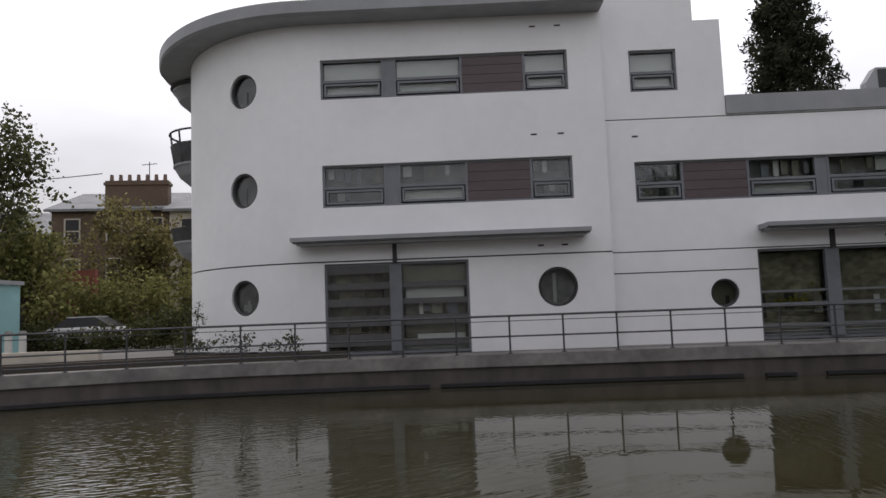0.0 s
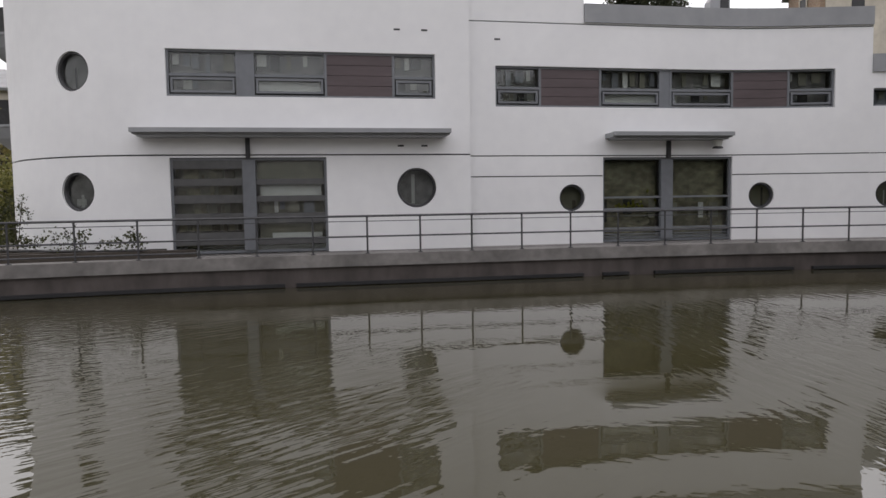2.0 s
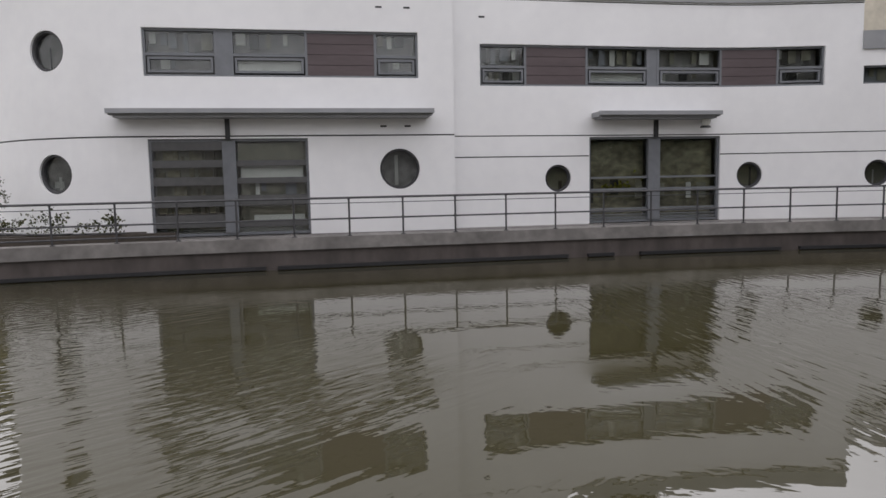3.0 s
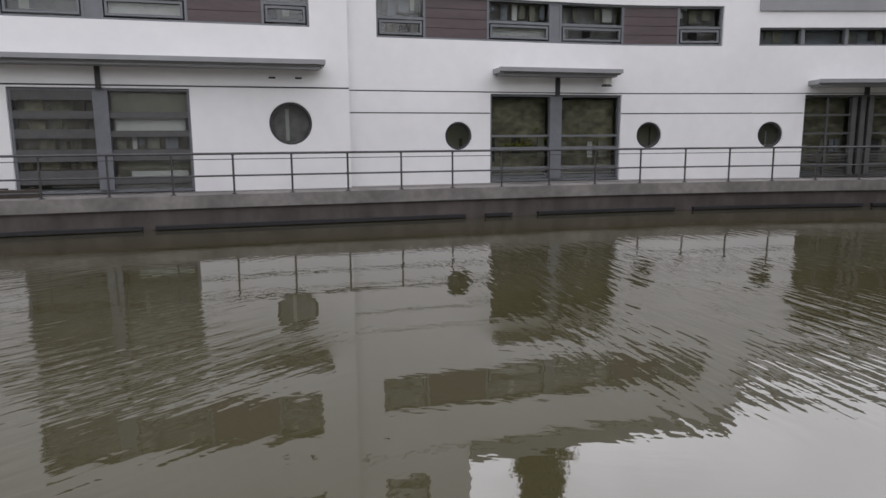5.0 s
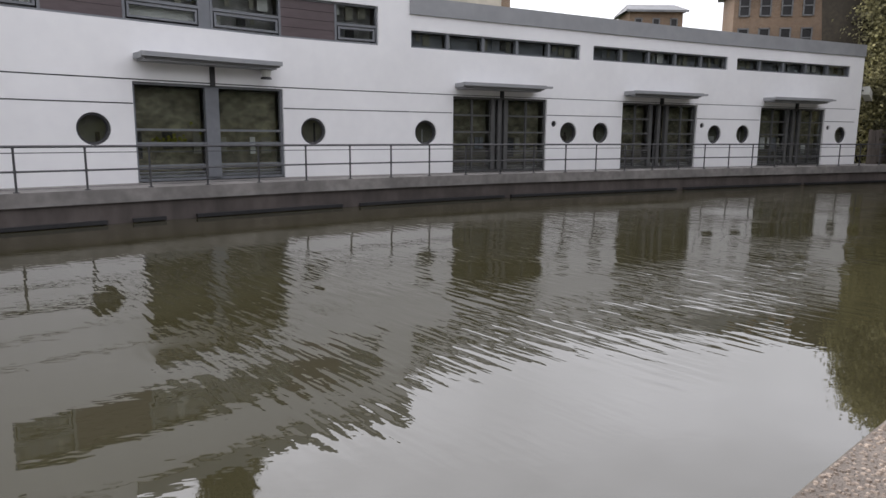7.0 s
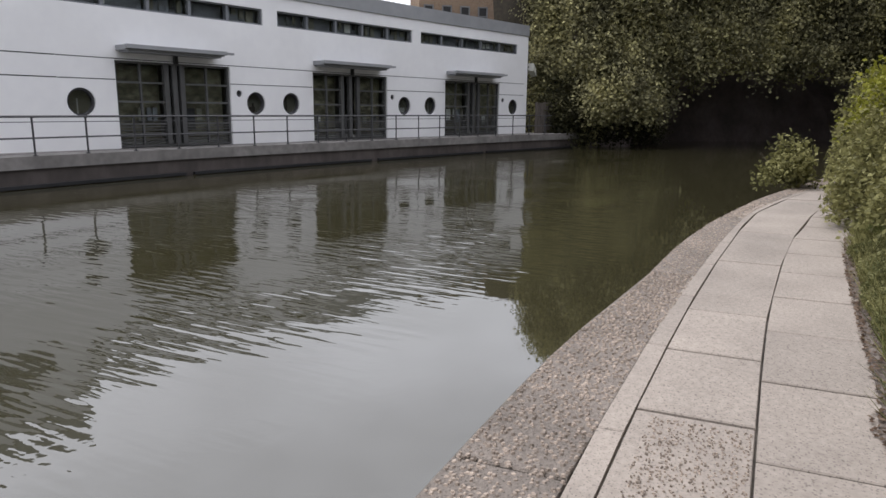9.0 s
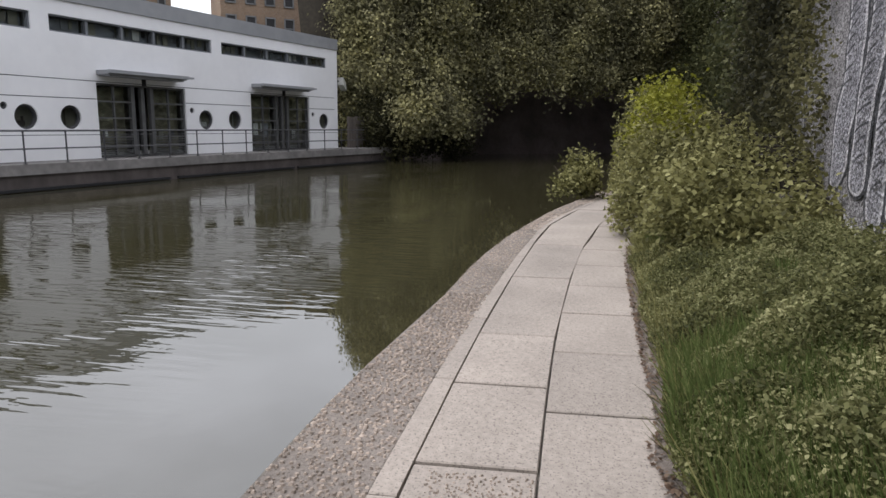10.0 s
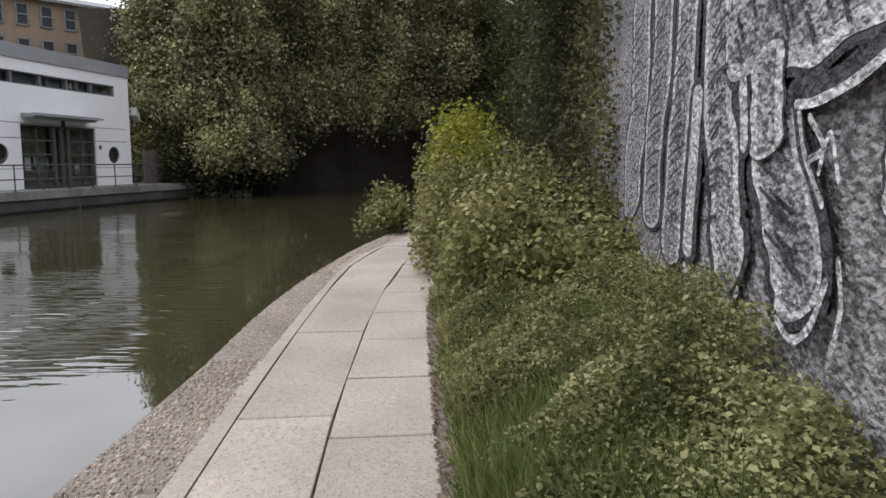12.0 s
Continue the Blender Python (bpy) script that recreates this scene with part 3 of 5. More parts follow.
PORTS_BOW = [(-4.39, 1.8, 0.54), (-4.39, 5.09, 0.54), (-4.38, 8.21, 0.54), (5.0, 1.8, 0.58)]
PORTS_WING = [(9.98, 1.44, 0.42), (16.4, 1.43, 0.42), (20.4, 1.42, 0.42), (26.5, 1.45, 0.41), (28.1, 1.46, 0.41), (34.41, 1.44, 0.41), (36.12, 1.46, 0.41), (42.6, 1.46, 0.41)]
VENTS = [(25.8, 1.79, 0.12), (33.65, 1.82, 0.12), (41.7, 1.81, 0.12)]

part("bow_wall", wall_on(BOW, -7.28, 6.63, 0.0, 10.02, [(DOORS[0][1], DOORS[0][2], 0.0, HEAD), A2, A3], PORTS_BOW, [2.745]), M_WHITE, house).data.materials.append(M_SEAL)
wing_doors = [(d[1], d[2], 0.0, HEAD) for d in DOORS[1:]]
part("tower_wall", wall_on(WING, 6.63, 10.37, 6.83, 9.72, [C3], []), M_WHITE, house).data.materials.append(M_SEAL)
part("wing_wall", wall_on(WING, 6.63, 19.8, 0.0, 6.83, wing_doors[:1] + [B2], PORTS_WING[:2], [2.1, 2.73, 6.76], joint=0.036), M_WHITE, house).data.materials.append(M_SEAL)
part("low_wing_wall", wall_on(WING, 19.8, 43.75, 0.0, 5.33, wing_doors[1:] + STRIPS, PORTS_WING[2:] + VENTS, [2.1, 2.73], joint=0.03), M_WHITE, house).data.materials.append(M_SEAL)
bm = bmesh.new()
slab_on(bm, WING, 6.63, 9.56, 9.721, 12.2, 0.0, 4.0)
slab_on(bm, WING, 9.56, 10.37, 9.721, 9.80, 0.0, 4.0)
slab_on(bm, WING, 6.63, 10.37, 6.84, 9.72, 0.3, 0.34)
part("tower_head", bm, M_WHITE, house)
# side, end and back walls
bm = bmesh.new()
a, b = BOW.spot(0, 0), BOW.spot(0, 0, 0.3)
hexa(bm, [(a[0], a[1] + 0.01, 0), (a[0] + 0.3, a[1] + 0.2, 0), (-7.0, 30, 0), (-7.3, 30, 0)], [(a[0], a[1] + 0.01, 10.02), (a[0] + 0.3, a[1] + 0.2, 10.02), (-7.0, 30, 10.02), (-7.3, 30, 10.02)])
part("side_wall", bm, M_WHITE, house)
bm = bmesh.new()
e = WING.spot(WING.s[-1], 0, 0.0)
hexa(bm, [(e[0], e[1], 0), (46.5, 19.5, 0), (46.2, 19.6, 0), (e[0] - 0.3, e[1] + 0.2, 0)], [(e[0], e[1], 5.33), (46.5, 19.5, 5.33), (46.2, 19.6, 5.33), (e[0] - 0.3, e[1] + 0.2, 5.33)])
part("end_wall", bm, M_WHITE, house)
bm = bmesh.new()
box(bm, -6.0, 6.7, 25.0, 25.2, 0, 10.05)
slab_on(bm, WING, 6.63, 10.37, 0, 9.8, 5.6, 5.8)
slab_on(bm, WING, 10.37, 43.7, 0, 5.5, 5.6, 5.8, 2)
slab_on(bm, WING, 10.37, 19.8, 5.5, 7.0, 5.6, 5.8, 2)
part("back_wall", bm, M_ROOM, house)
bm = bmesh.new()
for z in (0.0, 3.55, 6.7):
    slab_on(bm, BOW, -4.2, 6.6, z + 0.01, z + 0.2, 0.31, 5.9, 1.5)
for z in (0.0, 3.45):
    slab_on(bm, WING, 6.64, 43.6, z + 0.01, z + 0.2, 0.31, 5.5, 2)
slab_on(bm, WING, 6.64, 10.3, 6.55, 6.75, 0.31, 5.5, 2)
part("floor_slab", bm, M_ROOM, house)
for x, z in ((6.66, 9.7), (18.9, 5.3), (19.66, 6.9), (27.2, 5.3), (35.2, 5.3)):
    bm = bmesh.new()
    slab_on(bm, WING, x, x + 0.12, 0.21, z, 0.32, 5.5)
    part("partition", bm, M_ROOM, house)
# roofs and fascias
bm = bmesh.new()
n = 60
s_end = BOW.s[-1]
top = [BOW.spot(s_end * i / n, 0, -0.75 - 0.32 * max(0.0, 1 - i / 26)) for i in range(n + 1)]
nose = top[0]
rim = [(nose[0] + 0.1, 30, 0), (nose[0] - 0.16, nose[1] + 2.2, 0), (nose[0] - 0.14, nose[1] + 1.0, 0), *top]
rings = [[bm.verts.new((x, y + inset, z)) for x, y, _ in rim] for inset, z in ((0.1, 10.02), (0.0, 10.1), (0.0, 10.46), (0.08, 10.52))]
for lo, hi in zip(rings, rings[1:]):
    for i in range(len(rim) - 1):
        bm.faces.new((lo[i], lo[i + 1], hi[i + 1], hi[i]))
for ring in (rings[0], rings[-1]):
    back = [bm.verts.new((v.co.x, 30.2, v.co.z)) for v in ring]
    for i in range(len(rim) - 1):
        bm.faces.new((ring[i], ring[i + 1], back[i + 1], back[i]))
bm.faces.new([ring[-1] for ring in rings] + [bm.verts.new((rim[-1][0], 19.3, z)) for z in (10.52, 10.02)])
part("roof_bow", bm, M_ROOF, house, "curved grey overhanging roof edge")
for x0, x1, z in ((10.38, 19.8, 6.83), (19.8, 43.85, 5.33)):
    bm = bmesh.new()
    slab_on(bm, WING, x0, x1, z + 0.001, z + 0.57, -0.06, 0.32)
    part("parapet", bm, M_ROOF, house, "grey metal parapet band")
    bm = bmesh.new()
    slab_on(bm, WING, x0, x1, z + 0.1, z + 0.35, 0.33, 5.6, 2)
    slab_on(bm, WING, x0, x1, z + 0.35, z + 0.74, 0.8, 1.0, 1)
    part("roof_deck", bm, M_ROOF, house)
bm = bmesh.new()
slab_on(bm, WING, 6.64, 10.37, 9.73, 9.78, 0.4, 5.5, 2)
part("roof_deck", bm, M_ROOF, house)


def framed(bm, line, x0, x1, z0, z1, w, d0, d1):
    slab_on(bm, line, x0, x1, z0, z0 + w, d0, d1)
    slab_on(bm, line, x0, x1, z1 - w, z1, d0, d1)
    slab_on(bm, line, x0, x0 + w, z0 + w, z1 - w, d0, d1)
    slab_on(bm, line, x1 - w, x1, z0 + w, z1 - w, d0, d1)


def block(name, material, parent, line, x0, x1, z0, z1, d0, d1, label=""):
    bm = bmesh.new()
    slab_on(bm, line, x0, x1, z0, z1, d0, d1)
    return part(name, bm, material, parent, label)


def pane(parent, line, x0, x1, z0, z1, d=0.17):
    ob = block("pane", M_GLASS, parent, line, x0, x1, z0, z1, d, d + 0.012)
    ob.visible_shadow = False
    return ob


rnd = random.Random(7)


def clutter(parent, line, x0, x1, z0, z1, amount, deep=0.34):
    """Things on the sill behind the glass: pale strips and small dark blocks."""
    x = x0 + 0.06
    while x < x1 - 0.2:
        w = rnd.uniform(0.1, 0.32)
        if rnd.random() < amount:
            m = rnd.choice([M_BLIND, M_OLIVE, M_OLIVE, M_DARK, M_FRAME])
            h = (z1 - z0) * rnd.uniform(0.45, 1.0)
            block("curtain_strip", m, parent, line, x, min(x + w, x1 - 0.05), z1 - h, z1, deep, deep + 0.03)
        x += w + rnd.uniform(0.03, 0.2)


def shelves(parent, line, x0, x1, z0, z1, rows, deep=0.3):
    """Shelves behind the glass with rows of small mixed goods."""
    bm = bmesh.new()
    for j in range(rows):
        z = z0 + (z1 - z0) * j / rows
        high = (z1 - z0) / rows
        x = x0 + rnd.uniform(0.02, 0.1)
        while x < x1 - 0.12:
            w = rnd.choice([rnd.uniform(0.05, 0.14), rnd.uniform(0.12, 0.42)])
            if rnd.random() < 0.75:
                slab_on(bm, line, x, min(x + w, x1), z + 0.012, z + high * rnd.uniform(0.25, 0.95), deep + rnd.uniform(0, 0.08), deep + 0.1)
            x += w + rnd.uniform(0.01, 0.16)
    tagged(part("shelf_goods", bm, M_GOODS, parent), kind="stuff")
    for j in range(rows):
        block("shelf", M_DARK, parent, line, x0, x1, z0 + (z1 - z0) * j / rows - 0.015, z0 + (z1 - z0) * j / rows + 0.01, deep - 0.02, deep + 0.14)


def ribbon(line, rect, bays, busy=0.5):
    """A ribbon window in one opening: (start, end, what) by bays."""
    x0, x1, z0, z1 = rect
    bm = bmesh.new()
    framed(bm, line, x0, x1, z0, z1, 0.06, 0.08, 0.2)
    for a, b, _ in bays[1:]:
        slab_on(bm, line, a - 0.035, a + 0.035, z0 + 0.06, z1 - 0.06, 0.085, 0.2)
    w = part("window", bm, M_FRAME, house, "blue-grey framed ribbon window")
    zm = z0 + (z1 - z0) * 0.47
    for a, b, what in bays:
        a, b = max(a + 0.035, x0 + 0.06), min(b - 0.035, x1 - 0.06)
        lo, hi = z0 + 0.06, z1 - 0.06
        if what == "post":
            block("mullion_panel", M_FRAME, w, line, a, b, lo, hi, 0.1, 0.16)
        elif what == "panel":
            k = 4
            for i in range(k):
                block("slat", M_PANEL, w, line, a, b, lo + (hi - lo) * i / k + 0.006, lo + (hi - lo) * (i + 1) / k - 0.006, 0.1, 0.14, "maroon cladding board")
            block("backing", M_DARK, w, line, a, b, lo, hi, 0.145, 0.16)
        else:
            block("transom", M_FRAME, w, line, a, b, zm - 0.04, zm + 0.04, 0.09, 0.19)
            bm = bmesh.new()
            framed(bm, line, a + 0.04, b - 0.04, lo + 0.05, zm - 0.08, 0.06, 0.07, 0.18)
            v = part("vent_light", bm, M_FRAME, w)
            pane(w, line, a, b, zm + 0.04, hi)
            pane(w, line, a + 0.09, b - 0.09, lo + 0.1, zm - 0.13)
            block("spandrel", M_FRAME, w, line, a, b, lo, zm - 0.04, 0.181, 0.2)if what == "solid" else None
            if what == "blind":
                block("blind", M_BLIND, w, line, a + 0.02, b - 0.02, zm + 0.02, hi, 0.24, 0.26, "pale roller blind")
                block("blind", M_BLIND, w, line, a + 0.06, b - 0.06, lo + 0.08, zm - 0.1, 0.24, 0.26, "pale roller blind")
            elif what == "half":
                block("blind", M_BLIND, w, line, a + 0.06, b - 0.06, lo + 0.08, zm - 0.1, 0.24, 0.26, "pale roller blind")
                clutter(w, line, a, b, zm, hi, busy)
                block("glass_backing", M_NET, w, line, a, b, zm, hi, 0.5, 0.52, "grey net curtain behind the glass")
            else:
                clutter(w, line, a, b, zm, hi, busy)
                block("glass_backing", M_NET, w, line, a, b, lo, hi, 0.5, 0.52, "grey net curtain behind the glass")
                clutter(w, line, a, b, lo + 0.1, zm - 0.12, busy * 0.6)
    return w


ribbon(BOW, A2, [(-1.85, 0.02, "glass"), (0.02, 0.45, "post"), (0.45, 2.45, "half"), (2.45, 4.38, "panel"), (4.38, 5.6, "glass")], 0.6)
ribbon(BOW, A3, [(-1.85, 0.02, "blind"), (0.02, 0.4, "post"), (0.4, 2.4, "blind"), (2.4, 4.3, "panel"), (4.3, 5.6, "blind")])
ribbon(WING, C3, [(7.55, 8.99, "blind")])
ribbon(WING, B2, [(7.53, 8.97, "glass"), (8.97, 10.94, "panel"), (10.94, 12.97, "half"), (12.97, 13.32, "post"), (13.32, 15.43, "glass"), (15.43, 17.25, "panel"), (17.25, 18.67, "glass")], 0.75)
for x0, x1, z0, z1 in STRIPS:
    bm = bmesh.new()
    framed(bm, WING, x0, x1, z0, z1, 0.05, 0.06, 0.2)
    k = 5
    for i in range(1, k):
        c = x0 + (x1 - x0) * i / k
        slab_on(bm, WING, c - 0.05, c + 0.05, z0 + 0.05, z1 - 0.05, 0.065, 0.2)
    w = part("window", bm, M_FRAME, house, "narrow blue-grey clerestory window strip")
    for i in range(k):
        a, b = x0 + (x1 - x0) * i / k + 0.05, x0 + (x1 - x0) * (i + 1) / k - 0.05
        pane(w, WING, a, b, z0 + 0.05, z1 - 0.05)
        clutter(w, WING, a, b, z0 + 0.06, z1 - 0.06, 0.6)
        # full grey backing panel that sets the strip's mid-grey tone
        block("blind", M_FRAME, w, WING, a, b, z0 + 0.05, z1 - 0.05, 0.4, 0.42)


def porthole(line, x, z, r):
    bm = bmesh.new()
    s = line.along(x)
    k = 36
    prof = ((r - 0.002, 0.06), (r - 0.055, 0.05), (r - 0.07, 0.08), (r - 0.07, 0.2), (r - 0.002, 0.2))
    rings = [[bm.verts.new(line.spot(s + rr * math.cos(2 * math.pi * i / k), z + rr * math.sin(2 * math.pi * i / k), d)) for i in range(k)] for rr, d in prof]
    for a, b in zip(rings, rings[1:] + rings[:1]):
        for i in range(k):
            bm.faces.new((a[i], a[(i + 1) % k], b[(i + 1) % k], b[i]))
    w = part("porthole_window", bm, M_GASKET, house, "round porthole window with a dark frame")
    if r > 0.2:
        bm = bmesh.new()
        for d in (0.16, 0.172):
            bm.faces.new([bm.verts.new(line.spot(s + (r - 0.07) * math.cos(2 * math.pi * i / k), z + (r - 0.07) * math.sin(2 * math.pi * i / k), d)) for i in range(k)])
        g = part("pane", bm, M_GLASS, w)
        g.visible_shadow = False
        bm = bmesh.new()
        # added disc whose tone stands in for trees and sky reflected in the glass
        rim = [line.spot(s + r * math.cos(2 * math.pi * i / k), z + r * math.sin(2 * math.pi * i / k), 0.36) for i in range(k)]
        back = [bm.verts.new(q) for q in rim]
        front = [bm.verts.new((q[0], q[1] - 0.012, q[2])) for q in rim]
        bm.faces.new(back)
        bm.faces.new(front[::-1])
        part("glass_backing", bm, M_NET if line is BOW else M_OLIVE, w, "toned panel behind the porthole that stands in for reflections in its glass")
        bm = bmesh.new()
        tw = rnd.uniform(-0.1, 0.7) * r
        slab_on(bm, line, x - r * 0.5 + tw, x - r * 0.5 + tw + rnd.uniform(0.03, 0.12), z - r * 0.8, z + r * rnd.uniform(-0.2, 0.7), 0.29, 0.31)
        if rnd.random() < 0.35:
            slab_on(bm, line, x - r * 0.4, x + r * rnd.uniform(0.0, 0.6), z - r * 0.7, z - r * rnd.uniform(0.2, 0.4), 0.312, 0.33)
        # the pale ones double as bright reflections painted into the porthole
        part("sill_things", bm, rnd.choice([M_DARK, M_BLIND, M_BLIND, M_POT]), w)
    else:
        bm = bmesh.new()
        bm.faces.new([bm.verts.new(line.spot(s + r * 0.9 * math.cos(2 * math.pi * i / k), z + r * 0.9 * math.sin(2 * math.pi * i / k), 0.12)) for i in range(k)])
        part("louvre", bm, M_DARK, w)


for p in PORTS_BOW:
    porthole(BOW, *p)
for p in PORTS_WING + VENTS:
    porthole(WING, *p)


def glazed_door(line, x0, x1, ma, mb, style):
    """A tall glazed screen with a middle post, side lights with transoms and low slats."""
    screen = M_FRAME if style < 2 else M_SCREEN
    bm = bmesh.new()
    framed(bm, line, x0, x1, 0.02, HEAD, 0.07, 0.08, 0.2)
    d = part("glazed_door", bm, screen, house, "tall blue-grey glazed door screen")
    if style < 2:
        block("middle_post", screen, d, line, ma, mb, 0.09, HEAD - 0.07, 0.04, 0.2, "broad grey post")
    else:
        for u in (ma, mb - 0.2, (ma + mb) / 2 - 0.09):
            block("middle_post", screen, d, line, u, u + 0.16, 0.09, HEAD - 0.07, 0.05, 0.2)
    for side, (a, b) in enumerate(((x0 + 0.07, ma), (mb, x1 - 0.07))):
        if style == 0:
            bands = ((0.26, 0.61), (0.85, 1.15), (1.43, 1.66), (1.92, 2.12), (2.39, 2.63)) if side == 0 else ((0.24, 0.38), (0.87, 1.13), (1.46, 1.62), (1.94, 2.1))
        elif style == 1:
            bands = ((0.42, 0.47), (1.03, 1.09), (1.4, 1.46))
        else:
            bands = ((0.72, 0.78), (1.42, 1.48), (2.02, 2.08))
        for lo, hi in bands:
            block("transom", M_SCREEN if style == 0 else screen, d, line, a, b, lo, hi, 0.09, 0.19)
        if style >= 2:
            c = (a + b) / 2
            block("stile", screen, d, line, c - 0.03, c + 0.03, 0.09, HEAD - 0.07, 0.1, 0.19)
        zs = [0.09, *[z for band in bands for z in band], HEAD - 0.07]
        for lo, hi in zip(zs[::2], zs[1::2]):
            if hi - lo > 0.05:
                pane(d, line, a, b, lo, hi)
        for z in (0.14, 0.24, 0.34, 0.44, 0.54, 0.64):
            if style >= 2 or (style == 1 and z < 0.4):
                block("slat", screen, d, line, a, b, z, z + 0.03, 0.1, 0.15)
        if style == 0 and side == 1:
            block("blind", M_OLIVE, d, line, a + 0.03, b - 0.03, 2.08, HEAD - 0.1, 0.24, 0.26, "olive roller blind")
            block("blind", M_BLIND, d, line, a + 0.1, b - 0.1, 1.6, 1.96, 0.24, 0.26, "pale roller blind")
            clutter(d, line, a + 0.05, b - 0.05, 1.1, 1.48, 0.95, 0.26)
            block("blind", M_OLIVE, d, line, a + 0.05, b - 0.05, 0.36, 1.5, 0.42, 0.44, "olive roller blind")
            block("sill_board", M_BLIND, d, line, a + 0.4, b - 0.1, 0.42, 0.56, 0.28, 0.32, "pale board behind the glass")
        else:
            if style == 0:
                shelves(d, line, a + 0.02, b - 0.02, 0.15, HEAD - 0.12, 5, 0.28)
            else:
                clutter(d, line, a + 0.02, b - 0.02, 0.5, rnd.uniform(1.0, 1.4), 0.5, 0.3)
            # backing panel; the mottled one carries the painted foliage reflection
            block("glass_backing", M_OLIVE if style == 0 else M_REFLECT, d, line, a, b, 0.1, HEAD - 0.1, 0.45, 0.47)
        if style == 1 and side == 0:
            r = np.random.default_rng(77)
            q = line.spot(line.along(12.15), 1.1, 0.24)
            c = np.c_[q[0] + r.normal(0, 0.28, 26), q[1] + r.normal(0, 0.012, 26), 1.1 + np.abs(r.normal(0, 0.14, 26))]
            leaves("pot_plant", clumped(r, c, 0.015, 8), 0.09, L_LIME, d, seed=78)
    return d


for i, (line, x0, x1, ma, mb) in enumerate(DOORS):
    glazed_door(line, x0, x1, ma, mb, i)

# canopies over the doors with their struts
for i, (line, x0, x1, z) in enumerate(((BOW, -2.62, 5.92, 3.42), (WING, 11.05, 15.1, 3.4), (WING, 21.5, 24.9, 3.12), (WING, 29.2, 32.9, 3.12), (WING, 37.2, 40.9, 3.12))):
    bm = bmesh.new()
    slab_on(bm, line, x0, x1, z - 0.09, z + 0.03, -0.72, -0.6)
    slab_on(bm, line, x0 + 0.02, x1 - 0.02, z - 0.13, z + 0.02, -0.6, -0.001)
    slab_on(bm, line, x0 + 0.12, x1 - 0.12, z - 0.19, z - 0.131, -0.56, -0.002)
    c = part("canopy", bm, M_ROOF, house, "grey flat canopy over the door")
    mid = (DOORS[i][3] + DOORS[i][4]) / 2
    block("strut", M_DARK, c, line, mid - 0.06, mid + 0.06, HEAD - 0.02, z - 0.191, -0.1, -0.004, "black strut")
    if i >= 2:
        block("gutter_spout", M_ROOF, c, line, x1, x1 + 0.32, z - 0.06, z + 0.01, -0.66, -0.5)
# small slot vents in the white walls
for line, x, z in ((BOW, 4.6, 9.65), (BOW, 5.35, 9.65), (BOW, 4.5, 6.34), (BOW, 5.3, 6.34), (BOW, 4.55, 3.02), (BOW, 5.25, 3.02), (WING, 7.6, 6.25)):
    block("slot_vent", M_DARK, house, line, x - 0.09, x + 0.09, z - 0.025, z + 0.025, -0.008, 0.05)
# stair head on the wing's roof
bm = bmesh.new()
hexa(bm, [(18.03, 24.55, 7.2), (18.93, 24.55, 7.2), (18.93, 24.95, 7.2), (18.03, 24.95, 7.2)], [(18.03, 24.55, 9.3), (18.93, 24.55, 9.3), (18.93, 24.95, 9.3), (18.03, 24.95, 9.3)])
hexa(bm, [(18.03, 24.55, 9.3), (18.93, 24.55, 9.3), (18.93, 24.95, 9.3), (18.03, 24.95, 9.3)], [(18.42, 24.55, 9.86), (18.93, 24.55, 9.86), (18.93, 24.95, 9.86), (18.42, 24.95, 9.86)])
bmesh.ops.remove_doubles(bm, verts=bm.verts, dist=0.001)
head_box = part("stair_head", bm, M_ROOF, house, "small grey stair head on the roof")
bm = bmesh.new()
box(bm, 18.5, 18.86, 24.52, 24.55, 8.9, 9.78)
part("louvre", bm, M_DARK, head_box)
# balconies on the rounded end
for z, panel, railed in ((3.95, 0.6, False), (6.85, 0.85, True), (9.75, 0.2, False)):
    bm = bmesh.new()
    cx, cy = -7.15, 24.6
    k = 22
    prof = [(0.35, z - 0.75), (0.8, z - 0.6), (1.15, z - 0.3), (1.32, z), (1.38, z + 0.05), (1.38, z + 0.12), (1.3, z + 0.12), (1.3, z + 0.02), (0.2, z + 0.02)]
    rings = [[bm.verts.new((cx + r * math.cos(radians(85 + 190 * i / k)), cy + r * math.sin(radians(85 + 190 * i / k)), zz)) for i in range(k + 1)] for r, zz in prof]
    for a, b in zip(rings, rings[1:]):
        for i in range(k):
            bm.faces.new((a[i], a[i + 1], b[i + 1], b[i]))
    bal = part("balcony", bm, M_ROOF, house, "rounded grey balcony with solid apron")
    bm = bmesh.new()
    for i in range(k):
        u, v = radians(85 + 190 * i / k), radians(85 + 190 * (i + 1) / k)
        for r in (1.36, 1.33):
            quad(bm, (cx + r * math.cos(u), cy + r * math.sin(u), z + 0.13), (cx + r * math.cos(v), cy + r * math.sin(v), z + 0.13), (cx + (r + 0.12) * math.cos(v), cy + (r + 0.12) * math.sin(v), z + panel), (cx + (r + 0.12) * math.cos(u), cy + (r + 0.12) * math.sin(u), z + panel))
        if railed:
            tube(bm, (cx + 1.5 * math.cos(u), cy + 1.5 * math.sin(u), z + 1.3), (cx + 1.5 * math.cos(v), cy + 1.5 * math.sin(v), z + 1.3), 0.04, 6)
        if railed and i % 3 == 0:
            tube(bm, (cx + 1.36 * math.cos(u), cy + 1.36 * math.sin(u), z + 0.1), (cx + 1.5 * math.cos(u), cy + 1.5 * math.sin(u), z + 1.3), 0.035, 6)
    bmesh.ops.remove_doubles(bm, verts=bm.verts, dist=0.0005)
    part("guard", bm, M_RAIL, bal)

